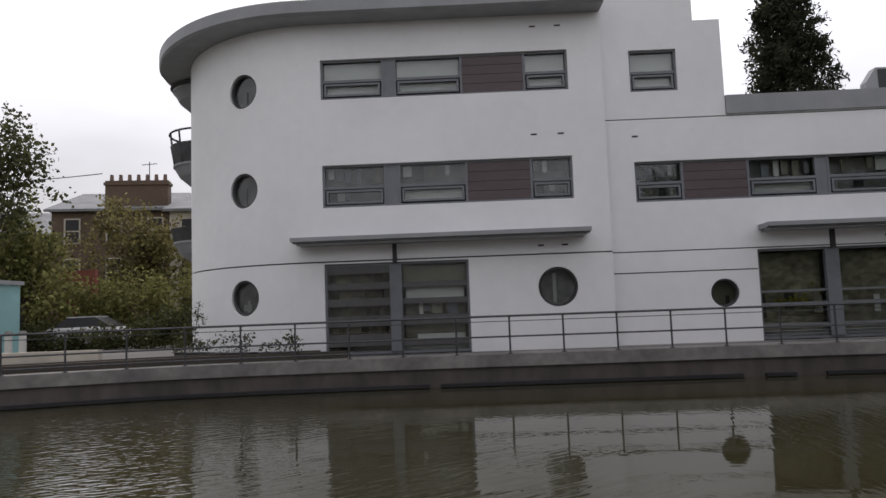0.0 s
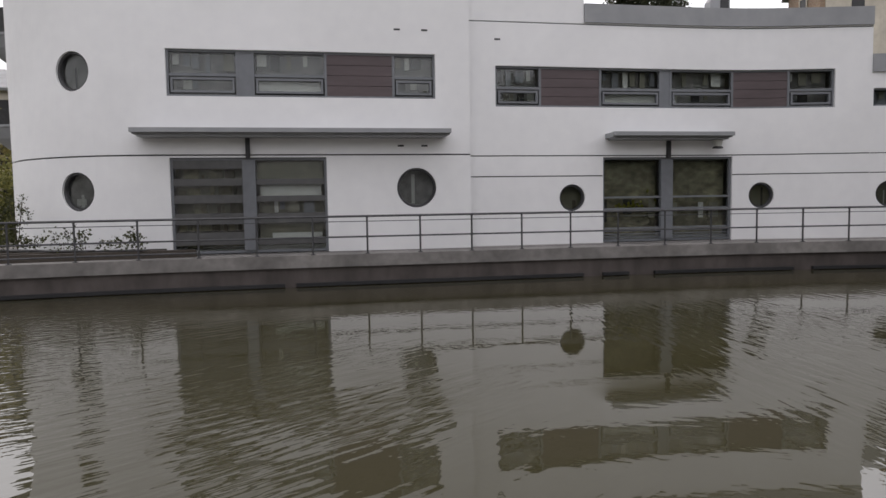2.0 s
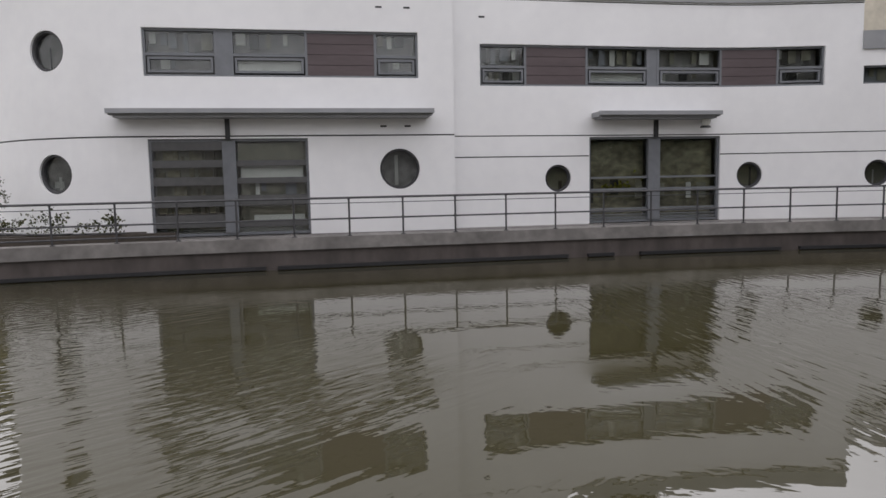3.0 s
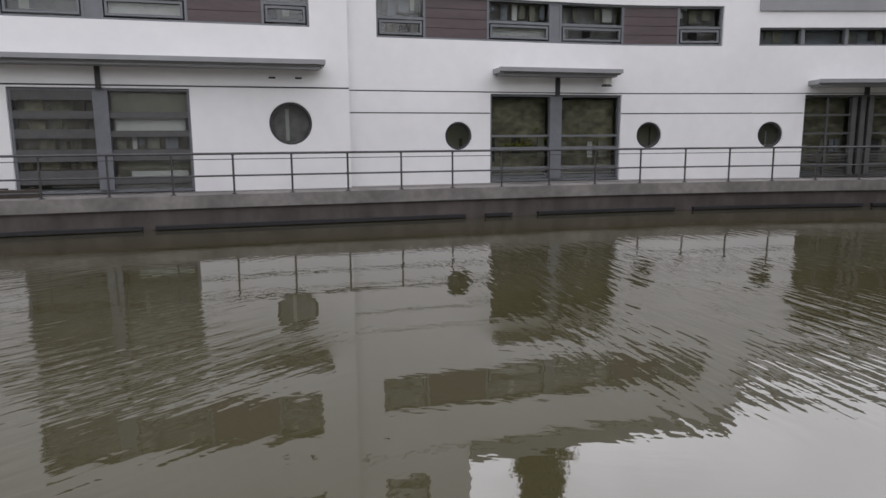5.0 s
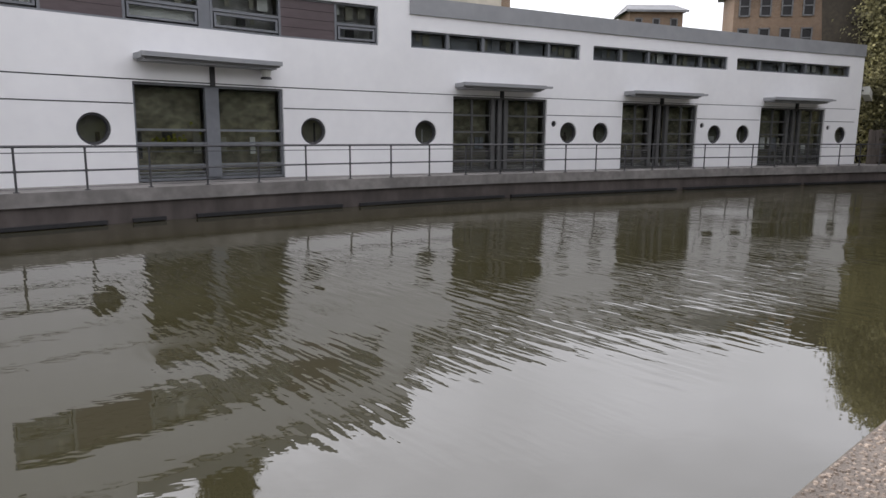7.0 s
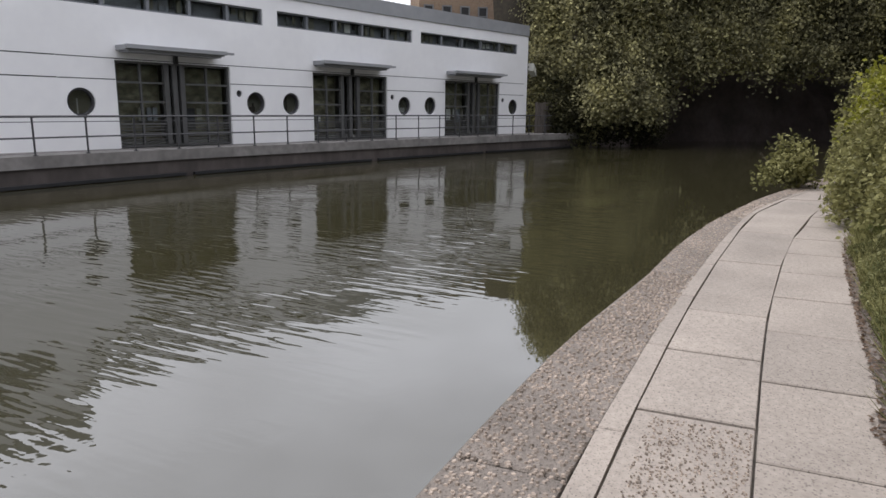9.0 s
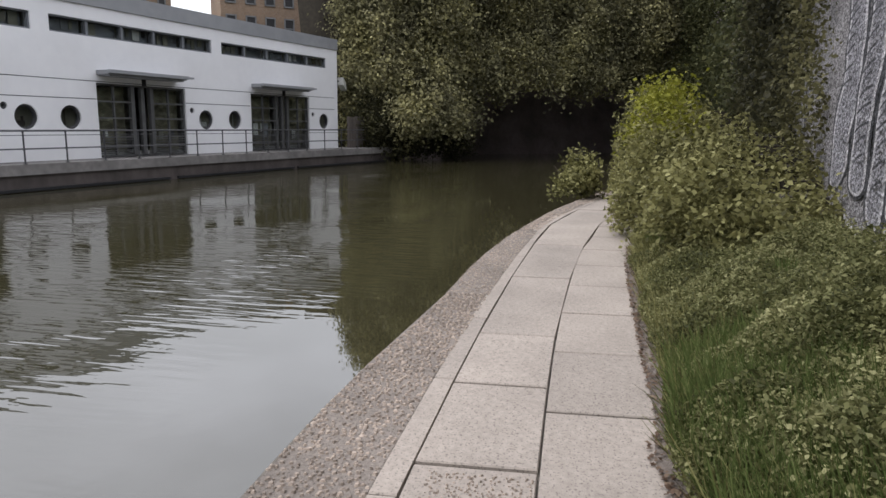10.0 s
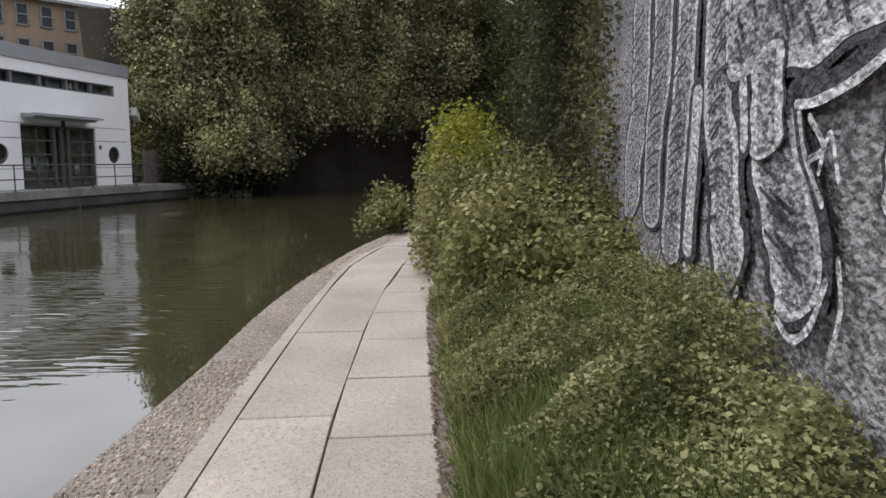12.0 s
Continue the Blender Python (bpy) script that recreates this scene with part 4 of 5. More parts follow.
# lantern under a canopy, alarm box on the end wall
lamp = tagged(empty("wall_lantern", WING.spot(WING.along(14.75), 3.0, -0.3)), "small hanging lantern under the canopy", "lamp")
c = WING.spot(WING.along(14.75), 0, -0.3)
bm = bmesh.new()
tube(bm, (c[0], c[1], 3.0), (c[0], c[1], 3.2), 0.11, 12, 0.16)
tube(bm, (c[0], c[1], 3.22), (c[0], c[1], 3.28), 0.03, 8)
part("shade", bm, M_BLIND, lamp)
bm = bmesh.new()
tube(bm, (c[0], c[1], 2.94), (c[0], c[1], 2.999), 0.17, 12, 0.14)
part("rim", bm, M_DARK, lamp)
lamp2 = tagged(empty("flood_lamp", (44.4, 11.1, 3.4)), "white floodlight on the end wall", "lamp")
bm = bmesh.new()
hexa(bm, [(44.1, 10.95, 3.5), (44.75, 10.95, 3.2), (44.8, 11.3, 3.2), (44.15, 11.3, 3.5)], [(44.1, 10.95, 3.9), (44.6, 10.95, 3.65), (44.65, 11.3, 3.65), (44.15, 11.3, 3.9)])
part("housing", bm, M_BLIND, lamp2)
bm = bmesh.new()
tube(bm, (43.8, 11.5, 3.7), (44.3, 11.15, 3.7), 0.04)
part("bracket", bm, M_DARK, lamp2)


# ---- quay railing ----
rail = tagged(empty("quay_railing", (10, 17.5, 0)), "galvanised tubular railing along the quay edge", "railing")
bm = bmesh.new()
tube(bm, (0, 0, 0), (0, 0, 1.0), 0.026, 8)
tube(bm, (0, 0, 0), (0, 0, 0.02), 0.07, 8)
tube(bm, (0, 0, 0.43), (0, 0, 0.5), 0.036, 8)
tube(bm, (0, 0, 0.97), (0, 0, 1.02), 0.034, 8)
post_mesh = mesh_of("post", bm, M_RAIL)
s0 = RAIL.along(0.5)
k = -15
while s0 + 1.46 * k < RAIL.along(43.9):
    s = s0 + 1.46 * k
    if s > 0.3:
        ob = new("post", post_mesh)
        ob.parent = rail
        ob.location = Vector(RAIL.spot(s, 0.0)) - rail.location
    k += 1
for nm, z, r in (("handrail", 1.02, 0.034), ("upper_rail", 0.88, 0.012), ("middle_rail", 0.465, 0.026)):
    bm = bmesh.new()
    n = 150
    rings = []
    for i in range(n + 1):
        x, y, _ = RAIL.spot((RAIL.along(43.9) - 0.2) * i / n + 0.2, 0)
        rings.append([bm.verts.new((x, y + r * math.cos(2 * math.pi * j / 6), z + r * math.sin(2 * math.pi * j / 6))) for j in range(6)])
    for a, b in zip(rings, rings[1:]):
        for j in range(6):
            bm.faces.new((a[j], b[j], b[(j + 1) % 6], a[(j + 1) % 6]))
    part(nm, bm, M_RAIL, rail)
bm = bmesh.new()
low = along(RAIL, -20, -1.0, 30, 0.0, 0.14)
rings = [[bm.verts.new((p[0], p[1] + 0.024 * math.cos(math.pi * j / 3), p[2] + 0.024 * math.sin(math.pi * j / 3))) for j in range(6)] for p in low]
for a, b in zip(rings, rings[1:]):
    for j in range(6):
        bm.faces.new((a[j], b[j], b[(j + 1) % 6], a[(j + 1) % 6]))
part("low_rail", bm, M_RAIL, rail)

# slot drain along the walkway
bm = bmesh.new()
slab_on(bm, RAIL, -6, 43.5, 0.001, 0.007, 0.92, 1.0)
tagged(part("trim_slot_drain", bm, M_DARK), "narrow black slot drain along the quay walkway", "drain", kind="structure")
# dark bands along the wide part of the quay; their colour carries a step's shade
for d0, h in ((0.5, 0.2), (1.35, 0.2)):
    bm = bmesh.new()
    slab_on(bm, RAIL, -21.5, -0.6 - d0, 0.001, h, d0, d0 + 0.2)
    tagged(part("trim_dark_step", bm, M_POT), "dark raised band on the quay, coloured for a shaded step", "sleeper", kind="structure")

# weathered plank fence past the end wall
fence = tagged(empty("plank_fence", (45, 10.5, 0)), "weathered vertical plank fence beside the end wall", "fence")
for i in range(11):
    a = Vector((44.1, 10.75, 0)).lerp(Vector((46.0, 9.5, 0)), i / 11)
    b = Vector((44.1, 10.75, 0)).lerp(Vector((46.0, 9.5, 0)), (i + 0.9) / 11)
    bm = bmesh.new()
    h = 1.75 + 0.04 * math.sin(5 * i)
    hexa(bm, [(a.x, a.y, 0), (b.x, b.y, 0), (b.x + 0.02, b.y + 0.03, 0), (a.x + 0.02, a.y + 0.03, 0)], [(a.x, a.y, h), (b.x, b.y, h), (b.x + 0.02, b.y + 0.03, h), (a.x + 0.02, a.y + 0.03, h)])
    part("plank", bm, M_FENCE, fence)


# ---- towpath paving ----
paving = tagged(empty("pavement_towpath", (8, 0, 0)), "sandy concrete slab towpath with stone sett edging", "towpath", kind="structure")


def pave_piece(name, corners, z, material, bevel, drop, depth=0.06):
    """One paving piece: a chamfered block with the given top corners."""
    bm = bmesh.new()
    c = Vector((sum(p[0] for p in corners) / 4, sum(p[1] for p in corners) / 4, 0))
    top, rim, low = [], [], []
    for p in corners:
        v = Vector((p[0], p[1], 0))
        u = (c - v).normalized()
        top.append(bm.verts.new((*(v + u * bevel * 1.4)[:2], z)))
        rim.append(bm.verts.new((v.x, v.y, z - drop)))
        low.append(bm.verts.new((v.x, v.y, z - depth)))
    bm.faces.new(top)
    for i in range(4):
        j = (i + 1) % 4
        bm.faces.new((rim[i], rim[j], top[j], top[i]))
        bm.faces.new((low[i], low[j], rim[j], rim[i]))
    bmesh.ops.recalc_face_normals(bm, faces=bm.faces)
    return bm


def between(a, b, x0, x1, u0, u1, gap):
    out = []
    for x, u in ((x0 + gap, u0), (x1 - gap, u0), (x1 - gap, u1), (x0 + gap, u1)):
        p, q = a.spot(a.along(x), 0), b.spot(b.along(x), 0)
        out.append((p[0] + (q[0] - p[0]) * u, p[1] + (q[1] - p[1]) * u))
    return out


prnd = random.Random(3)
for a, b, first, u0, u1 in ((INNER, MIDDLE, 9.55 - 17 * 0.89, 0.014, 0.99), (MIDDLE, VERGE, 9.25 - 17 * 0.9, 0.008, 0.995)):
    x = first
    while x < 22:
        step = 0.9 if a is MIDDLE else 0.89 if x < 10.3 else 1.76
        part("slab", pave_piece("slab", between(a, b, x, x + step, u0, u1, 0.011), 0.002 + prnd.uniform(-0.004, 0.004), M_SLAB, 0.006, 0.006), M_SLAB, paving)
        x += step
# kerb strip between slabs and setts
x = -6
while x < 22:
    part("kerb_strip", pave_piece("kerb_strip", between(INNER, MIDDLE, x, x + 1.2, -0.22, -0.005, 0.004), 0.0, M_SLAB, 0.006, 0.006), M_SLAB, paving)
    x += 1.2
# rough edge panels of exposed aggregate, with stones standing proud
x = 9.7 - 8 * 1.78
while x < 23.5:
    part("edge_panel", pave_piece("edge_panel", between(EDGE, INNER, x, x + 1.78, 0.0, 0.79, 0.008), prnd.uniform(-0.004, 0.002), M_SETT, 0.008, 0.01), M_SETT, paving)
    x += 1.78


def pebble_bed(name, a, b, x0, x1, u0, u1, pitch, keep, seed):
    """Low irregular stones bedded in the panels' surface."""
    r = np.random.default_rng(seed)
    v, f = [], []
    xs = np.arange(x0, x1, pitch)
    wide = 0.6 * (u1 - u0)
    us = np.linspace(u0, u1, max(2, int(wide / pitch)))
    for x in xs:
        p, q = Vector(a.spot(a.along(x), 0)), Vector(b.spot(b.along(x), 0))
        for u in us:
            if r.uniform() > keep:
                continue
            c = p.lerp(q, float(np.clip(u + r.normal() * 0.012, u0, u1)))
            rad, hh = pitch * r.uniform(0.3, 0.62), r.uniform(0.002, 0.009)
            cx, cy, turn0 = c.x + r.normal() * pitch * 0.25, c.y, r.uniform(0, 6.28)
            k = len(v)
            for j in range(5):
                rr = rad * r.uniform(0.75, 1.2)
                v.append((cx + rr * math.cos(turn0 + 1.2566 * j), cy + rr * math.sin(turn0 + 1.2566 * j), -0.003))
            for j in range(5):
                rr = 0.55 * rad
                v.append((cx + rr * math.cos(turn0 + 1.2566 * j), cy + rr * math.sin(turn0 + 1.2566 * j), hh))
            f += [(k + j, k + (j + 1) % 5, k + 5 + (j + 1) % 5, k + 5 + j) for j in range(5)]
            f.append(tuple(range(k + 5, k + 10)))
    me = bpy.data.meshes.new(name)
    me.from_pydata(v, [], f)
    me.materials.append(M_PEBBLE)
    ob = new(name, me)
    ob.parent = paving
    ob.matrix_parent_inverse = Matrix.Translation(-paving.location)
    return tagged(ob, kind="stuff")


pebble_bed("pebbles", EDGE, INNER, 6.2, 14.0, 0.03, 0.78, 0.026, 0.66, 14)
pebble_bed("pebbles", EDGE, INNER, 14.0, 22.0, 0.03, 0.78, 0.04, 0.66, 15)
pebble_bed("pebbles", INNER, MIDDLE, 6.2, 8.6, 0.16, 0.96, 0.013, 0.3, 16)

# ---- graffiti wall ----
WALL = Line([(6.0, -1.24), (17.5, -3.9425)])
bm = bmesh.new()
slab_on(bm, WALL, 6.0, 17.5, -0.1, 5.2, 0.0, -0.55, 0.5)
gwall = tagged(part("wall_graffiti", bm, M_WALL), "rough-cast grey retaining wall sprayed with silver bubble letters", "wall", kind="structure")
bm = bmesh.new()
hexa(bm, [(5.98, -1.26, -0.1), (-25, -5, -0.1), (-25, -5.5, -0.1), (5.9, -1.8, -0.1)], [(5.98, -1.26, 4), (-25, -5, 4), (-25, -5.5, 4), (5.9, -1.8, 4)])
hexa(bm, [(17.5, -3.97, -0.1), (17.9, -4.5, -0.1), (17.7, -6, -0.1), (17.2, -4.5, -0.1)], [(17.5, -3.97, 5.2), (17.9, -4.5, 5.2), (17.7, -6, 5.2), (17.2, -4.5, 5.2)])
tagged(part("wall_behind", bm, M_WALL), "plain rough-cast retaining wall beside the towpath", "wall", kind="structure")


def bubble(path, width, d, name, material, n=14, cap=1.0):
    """A sprayed stroke with round or flattened ends along a bent line on the wall."""
    bm = bmesh.new()
    p = [Vector(q) for q in smooth(path, 8)]
    left, right = [], []
    for i, q in enumerate(p):
        t = (p[min(i + 1, len(p) - 1)] - p[max(i - 1, 0)]).normalized()
        nrm = Vector((-t.y, t.x)) * width * (0.5 + 0.03 * math.sin(0.9 * i))
        left.append(q + nrm)
        right.append(q - nrm)
    t0, t1 = (p[0] - p[1]).normalized(), (p[-1] - p[-2]).normalized()

    def arc(c, t):
        side = Vector((-t.y, t.x))
        return [c + (side * math.cos(math.pi * k / n) + t * cap * math.sin(math.pi * k / n)) * width * 0.5 for k in range(1, n)]

    fl, fr = ([bm.verts.new(WALL.spot(q.x, q.y, d)) for q in side] for side in (left, right))
    for i in range(len(p) - 1):
        bm.faces.new((fl[i], fr[i], fr[i + 1], fl[i + 1]))
    for c, t, u, v in ((p[-1], t1, fl[-1], fr[-1]), (p[0], t0, fr[0], fl[0])):
        bm.faces.new([u, *[bm.verts.new(WALL.spot(q.x, q.y, d)) for q in arc(c, t)], v])
    bmesh.ops.recalc_face_normals(bm, faces=bm.faces)
    return part(name, bm, material, gwall)


def letter(path, width, layer=0, cap=0.5, line=0.15):
    """A bubble letter's stroke: black outline, silver edge, grey worn fill."""
    z = 0.008 * layer
    bubble(path, width + line, 0.006 + z, "outline", M_INK, cap=cap)
    bubble(path, width, 0.0085 + z, "paint_edge", M_SILVER, cap=cap)
    if width > 0.25:
        bubble(path, width - 0.16, 0.011 + z, "paint_fill", M_FILL, cap=cap)


letter([(6.8, 2.7), (6.72, 2.12), (6.72, 1.72), (6.95, 1.3), (6.86, 0.98)], 0.78, 0, 0.35)
letter([(5.85, 2.7), (5.82, 2.0), (5.98, 1.55), (5.98, 0.95)], 0.62, 1, 0.35)
letter([(5.06, 2.7), (5.11, 1.81), (5.2, 1.42), (5.25, 0.78)], 0.5, 2, 0.4)
letter([(4.71, 1.7), (4.74, 1.32), (4.77, 0.84)], 0.2, 3, 0.5)
letter([(4.5, 2.9), (4.36, 1.72), (4.17, 1.32), (4.08, 1.01), (3.98, 0.86)], 0.44, 3, 0.5)
letter([(3.6, 1.44), (3.42, 1.2), (3.28, 1.0), (3.22, 0.9)], 0.46, 2, 0.45)
letter([(4.1, 1.97), (3.6, 1.93), (3.2, 1.92), (2.7, 2.0), (2.2, 2.15)], 0.52, 4, 0.4, 0.08)
letter([(3.62, 1.74), (3.6, 1.56), (3.57, 1.4)], 0.34, 5, 0.3, 0.03)
letter([(3.92, 1.66), (3.88, 1.52), (3.86, 1.42)], 0.1, 4, 1.0, 0.06)
letter([(2.62, 1.5), (2.6, 1.36), (2.6, 1.22)], 0.26, 2, 0.4, 0.05)
letter([(10.4, 1.85), (10.2, 1.5), (10.1, 1.2)], 0.9, 0, 0.35)
letter([(9.0, 0.95), (8.9, 0.6), (8.8, 0.35)], 0.3, 0, 0.4)
letter([(8.3, 0.9), (8.2, 0.6), (8.1, 0.3)], 0.25, 0, 0.4)
# the arm and leg that frame the darker patch
for path, w in (([(3.34, 1.57), (3.13, 1.56), (2.83, 1.62), (2.4, 1.78)], 0.1), ([(3.31, 1.56), (3.23, 1.38), (3.08, 1.22), (2.98, 1.04), (2.99, 0.88), (3.1, 0.76)], 0.075)):
    bubble(path, w, 0.046, "outline", M_INK)
for path, w in (([(3.3, 1.53), (3.12, 1.53), (2.82, 1.585), (2.4, 1.74)], 0.035), ([(3.27, 1.5), (3.2, 1.36), (3.04, 1.2)], 0.03), ([(3.34, 0.76), (3.2, 0.72), (3.06, 0.8), (2.97, 0.96)], 0.035),
                ([(3.18, 1.48), (3.06, 1.38), (3.16, 1.34)], 0.028), ([(3.08, 1.3), (3.02, 1.42), (2.94, 1.28)], 0.025), ([(2.9, 1.04), (2.86, 0.9), (2.9, 0.76)], 0.03),
                ([(4.0, 0.74), (3.88, 0.7), (3.8, 0.78)], 0.04), ([(4.75, 0.74), (4.6, 0.62), (4.45, 0.66)], 0.05), ([(6.1, 0.66), (5.7, 0.6), (5.3, 0.52)], 0.05)):
    bubble(path, w, 0.049, "white_stroke", M_SILVER)
# worn black hatching over the fill
grnd = random.Random(19)
for sc, z0, z1, wide in ((6.72, 1.7, 2.5, 0.3), (5.84, 1.1, 2.4, 0.24), (5.14, 0.95, 2.2, 0.2), (4.3, 1.0, 2.1, 0.16)):
    z = z0
    while z < z1:
        a = grnd.uniform(0.5, 1.0) * wide
        bubble([(sc + a, z), (sc + grnd.uniform(-0.1, 0.1) * wide, z + 0.05), (sc - a, z + 0.07)], 0.022, 0.048, "scrawl", M_INK, 6)
        z += grnd.uniform(0.07, 0.16)
for k in range(22):
    a, z = grnd.uniform(2.6, 4.0), grnd.uniform(1.74, 2.15)
    bubble([(a + 0.05, z + 0.06), (a, z), (a - 0.03, z - 0.05)], 0.022, 0.05, "scrawl", M_INK, 6)
for k in range(16):
    z = grnd.uniform(0.92, 1.4)
    a = 3.3 + (z - 0.9) * 0.5 + grnd.uniform(-0.12, 0.12)
    bubble([(a + 0.09, z + 0.03), (a, z), (a - 0.08, z - 0.02)], 0.018, 0.046, "scrawl", M_INK, 6)

# ---- verge weeds, hedge and ivy ----
rng = np.random.default_rng(11)


def verge_depth(x):
    return np.interp(x, VERGE.p[:, 0], VERGE.p[:, 1])


def wall_y(x):
    return np.interp(x, [2, 6, 17.5, 24], [-4.5, -1.24, -3.94, -5.5])


n = 230000
x = rng.uniform(6.8, 15.0, n)
u = rng.uniform(0, 1, n) ** 0.9
y0 = verge_depth(x) - 0.05 - 0.05 * np.sin(5.3 * x) * np.sin(2.1 * x)
y = y0 + (wall_y(x) - y0) * u
lump = np.array([noise.noise((a * 1.7, b * 1.7, 0.3)) for a, b in zip(x, y)])
tuft = np.array([noise.noise((a * 4.5, b * 4.5, 2.3)) for a, b in zip(x, y)])
rise = np.interp(x, [7.0, 8.2, 8.8, 9.3, 10.0, 11.2, 13.4, 15], [0.3, 0.36, 0.52, 0.64, 0.62, 0.48, 0.2, 0.3])
base = 0.02 + 0.3 * u
h = (0.1 + np.clip(rise - 0.32, 0.0, 1) * u ** 1.3 + 0.16 * np.sin(np.pi * np.clip(u, 0, 1)) ** 0.8) * (1.0 + 0.55 * lump + 0.4 * tuft)
z = base + h * rng.uniform(0.05, 1.0, n) ** 0.6
keep = (u < 0.985) & (rng.uniform(size=n) > 0.45 * np.clip((u - 0.8) / 0.2, 0, 1))
tagged(leaves("verge_weeds", np.c_[x, y, z][keep], rng.choice([0.015, 0.022, 0.032], int(keep.sum())), L_WEED, flat=0.35, seed=4, narrow=0.27), "low nettles and weeds on the towpath verge", "weeds", kind="stuff")
n = 52000
x = rng.uniform(7.2, 13.5, n)
u = rng.uniform(0, 1, n)
y0 = verge_depth(x) - 0.08
y = y0 + (wall_y(x) - y0) * u
keep = (np.array([noise.noise((a * 0.8, b * 0.8, 7.3)) for a, b in zip(x, y)]) > -0.04) & (u < 0.62)
tagged(blades("verge_grass", np.c_[x, y, 0.06 + 0.46 * u][keep], 0.19, L_GRASS, seed=5, width=0.006), "long green grass tufts among the weeds", "grass", kind="stuff")
n = 15000
x = rng.uniform(7.0, 14.0, n)
u = rng.uniform(0, 0.85, n)
y0 = verge_depth(x) - 0.06
y = y0 + (wall_y(x) - y0) * u
tagged(blades("verge_straw", np.c_[x, y, 0.03 + 0.44 * u * np.clip(1.5 - u, 0, 1)], 0.2, L_IVY, seed=55, width=0.005, lean=0.6), "dry khaki grass stalks among the weeds", "grass", kind="stuff")
n = 420
x = rng.uniform(7.2, 13, n)
u = rng.uniform(0.15, 0.78, n)
y0 = verge_depth(x) - 0.1
y = y0 + (wall_y(x) - y0) * u
tagged(leaves("verge_leaves", np.c_[x, y, 0.06 + 0.3 * u + 0.34 * u * rng.uniform(0.6, 1.05, n)], 0.046, L_IVY, flat=1.0, seed=6), "broad pale dock leaves in the verge", "weeds", kind="stuff")

bm = bmesh.new()
soil = along(VERGE, 5.5, 16, 60, 0.0, 0.0)
for p, q in zip(soil, soil[1:]):
    quad(bm, (p[0], p[1] + 0.004, 0.0), (q[0], q[1] + 0.004, 0.0), (q[0], q[1] - 0.3, 0.05), (p[0], p[1] - 0.3, 0.05))
tagged(part("ground_soil_edge", bm, M_SOIL), "bare brown soil along the edge of the slabs", "soil", kind="structure")
n = 1600
x = rng.uniform(7, 14, n)
y = verge_depth(x) + 0.02 - rng.uniform(0, 1, n) ** 1.4 * 0.25
tagged(leaves("leaf_litter", np.c_[x, y, 0.012 + np.clip(verge_depth(x) - y, 0, 1) * 0.17], 0.03, L_DEAD, flat=2.0, seed=51), "dead brown leaf litter along the slabs", "leaf litter", kind="stuff")


def front_y(x):
    return np.interp(x, [11.2, 12.5, 14.3, 15.8, 18, 20, 22, 26], [-1.55, -1.15, -1.03, -1.12, -1.45, -1.7, -2.0, -3.1])


# bramble and ivy hedge beside the path
n = 1500
x = rng.uniform(11.4, 25, n)
depth = rng.uniform(0, 1, n) ** 1.6
top = np.interp(x, [11.4, 12.5, 14, 15.5, 18, 25], [0.5, 0.95, 1.35, 1.7, 1.75, 2.2]) * (1 - 0.3 * depth)
z = top * rng.uniform(0.02, 1, n) ** 0.8
y = front_y(x) - 0.16 - depth * 1.5 - 0.28 * (z / top) ** 2 + 0.12 * np.sin(3 * x + 2 * z)
pts = clumped(rng, np.c_[x, y, z], 0.12, 70)
pts = pts[(pts[:, 2] > 0.02) & (pts[:, 1] < front_y(pts[:, 0]) + 0.07)]
tagged(leaves("hedge", pts, 0.06, L_IVY, flat=0.3, seed=8), "overgrown ivy and bramble hedge beside the path", "hedge", kind="stuff")
c = np.c_[rng.uniform(14.2, 16.2, 34), rng.uniform(-1.85, -1.4, 34), rng.uniform(1.2, 1.78, 34)]
tagged(leaves("hedge_shoots", clumped(rng, c, 0.12, 70), 0.062, L_LIME, flat=0.4, seed=9), "bright lime-green young shoots on the hedge", "hedge", kind="stuff")
bm = bmesh.new()
for i in range(26):
    a = 12 + i * 0.5
    ya = float(front_y(a)) - 0.95
    hh = float(np.interp(a, [11.4, 12.5, 14, 15.5, 18, 25], [0.3, 0.6, 0.95, 1.25, 1.35, 1.8]))
    hexa(bm, [(a, ya, 0), (a + 0.5, ya, 0), (a + 0.5, ya - 1.2, 0), (a, ya - 1.2, 0)], [(a, ya - 0.4, hh), (a + 0.5, ya - 0.4, hh), (a + 0.5, ya - 1.2, hh), (a, ya - 1.2, hh)])
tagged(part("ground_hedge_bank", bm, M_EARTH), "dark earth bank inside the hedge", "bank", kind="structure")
# ivy over the wall's far end and the slope behind
n = 1500
x = rng.uniform(15.9, 25, n)
z = rng.uniform(0.3, 7.5, n)
y = np.interp(x, [15.9, 18, 25], [-3.45, -3.9, -5.3]) + 0.25 * np.sin(2.3 * x + 1.1 * z) - rng.uniform(0, 0.7, n)
keep = np.hypot((x - 18.5) / 1.6, (z - 3.4) / 1.0) > 1
pts = clumped(rng, np.c_[x, y, z][keep], 0.2, 34)
tagged(leaves("ivy", pts, 0.1, L_SHADED, flat=0.1, seed=10), "ivy coloured dark for shade, hanging over the end of the wall", "ivy", kind="stuff")
c = np.c_[rng.uniform(13.5, 17.0, 190), rng.uniform(-0.12, 0.1, 190), rng.uniform(0.2, 5.2, 190)]
c[:, 1] += np.interp(c[:, 0], [6, 17.5], [-1.24, -3.94]) + 0.1
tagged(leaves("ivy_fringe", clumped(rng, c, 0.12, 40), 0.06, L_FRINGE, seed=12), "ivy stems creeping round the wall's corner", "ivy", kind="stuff")
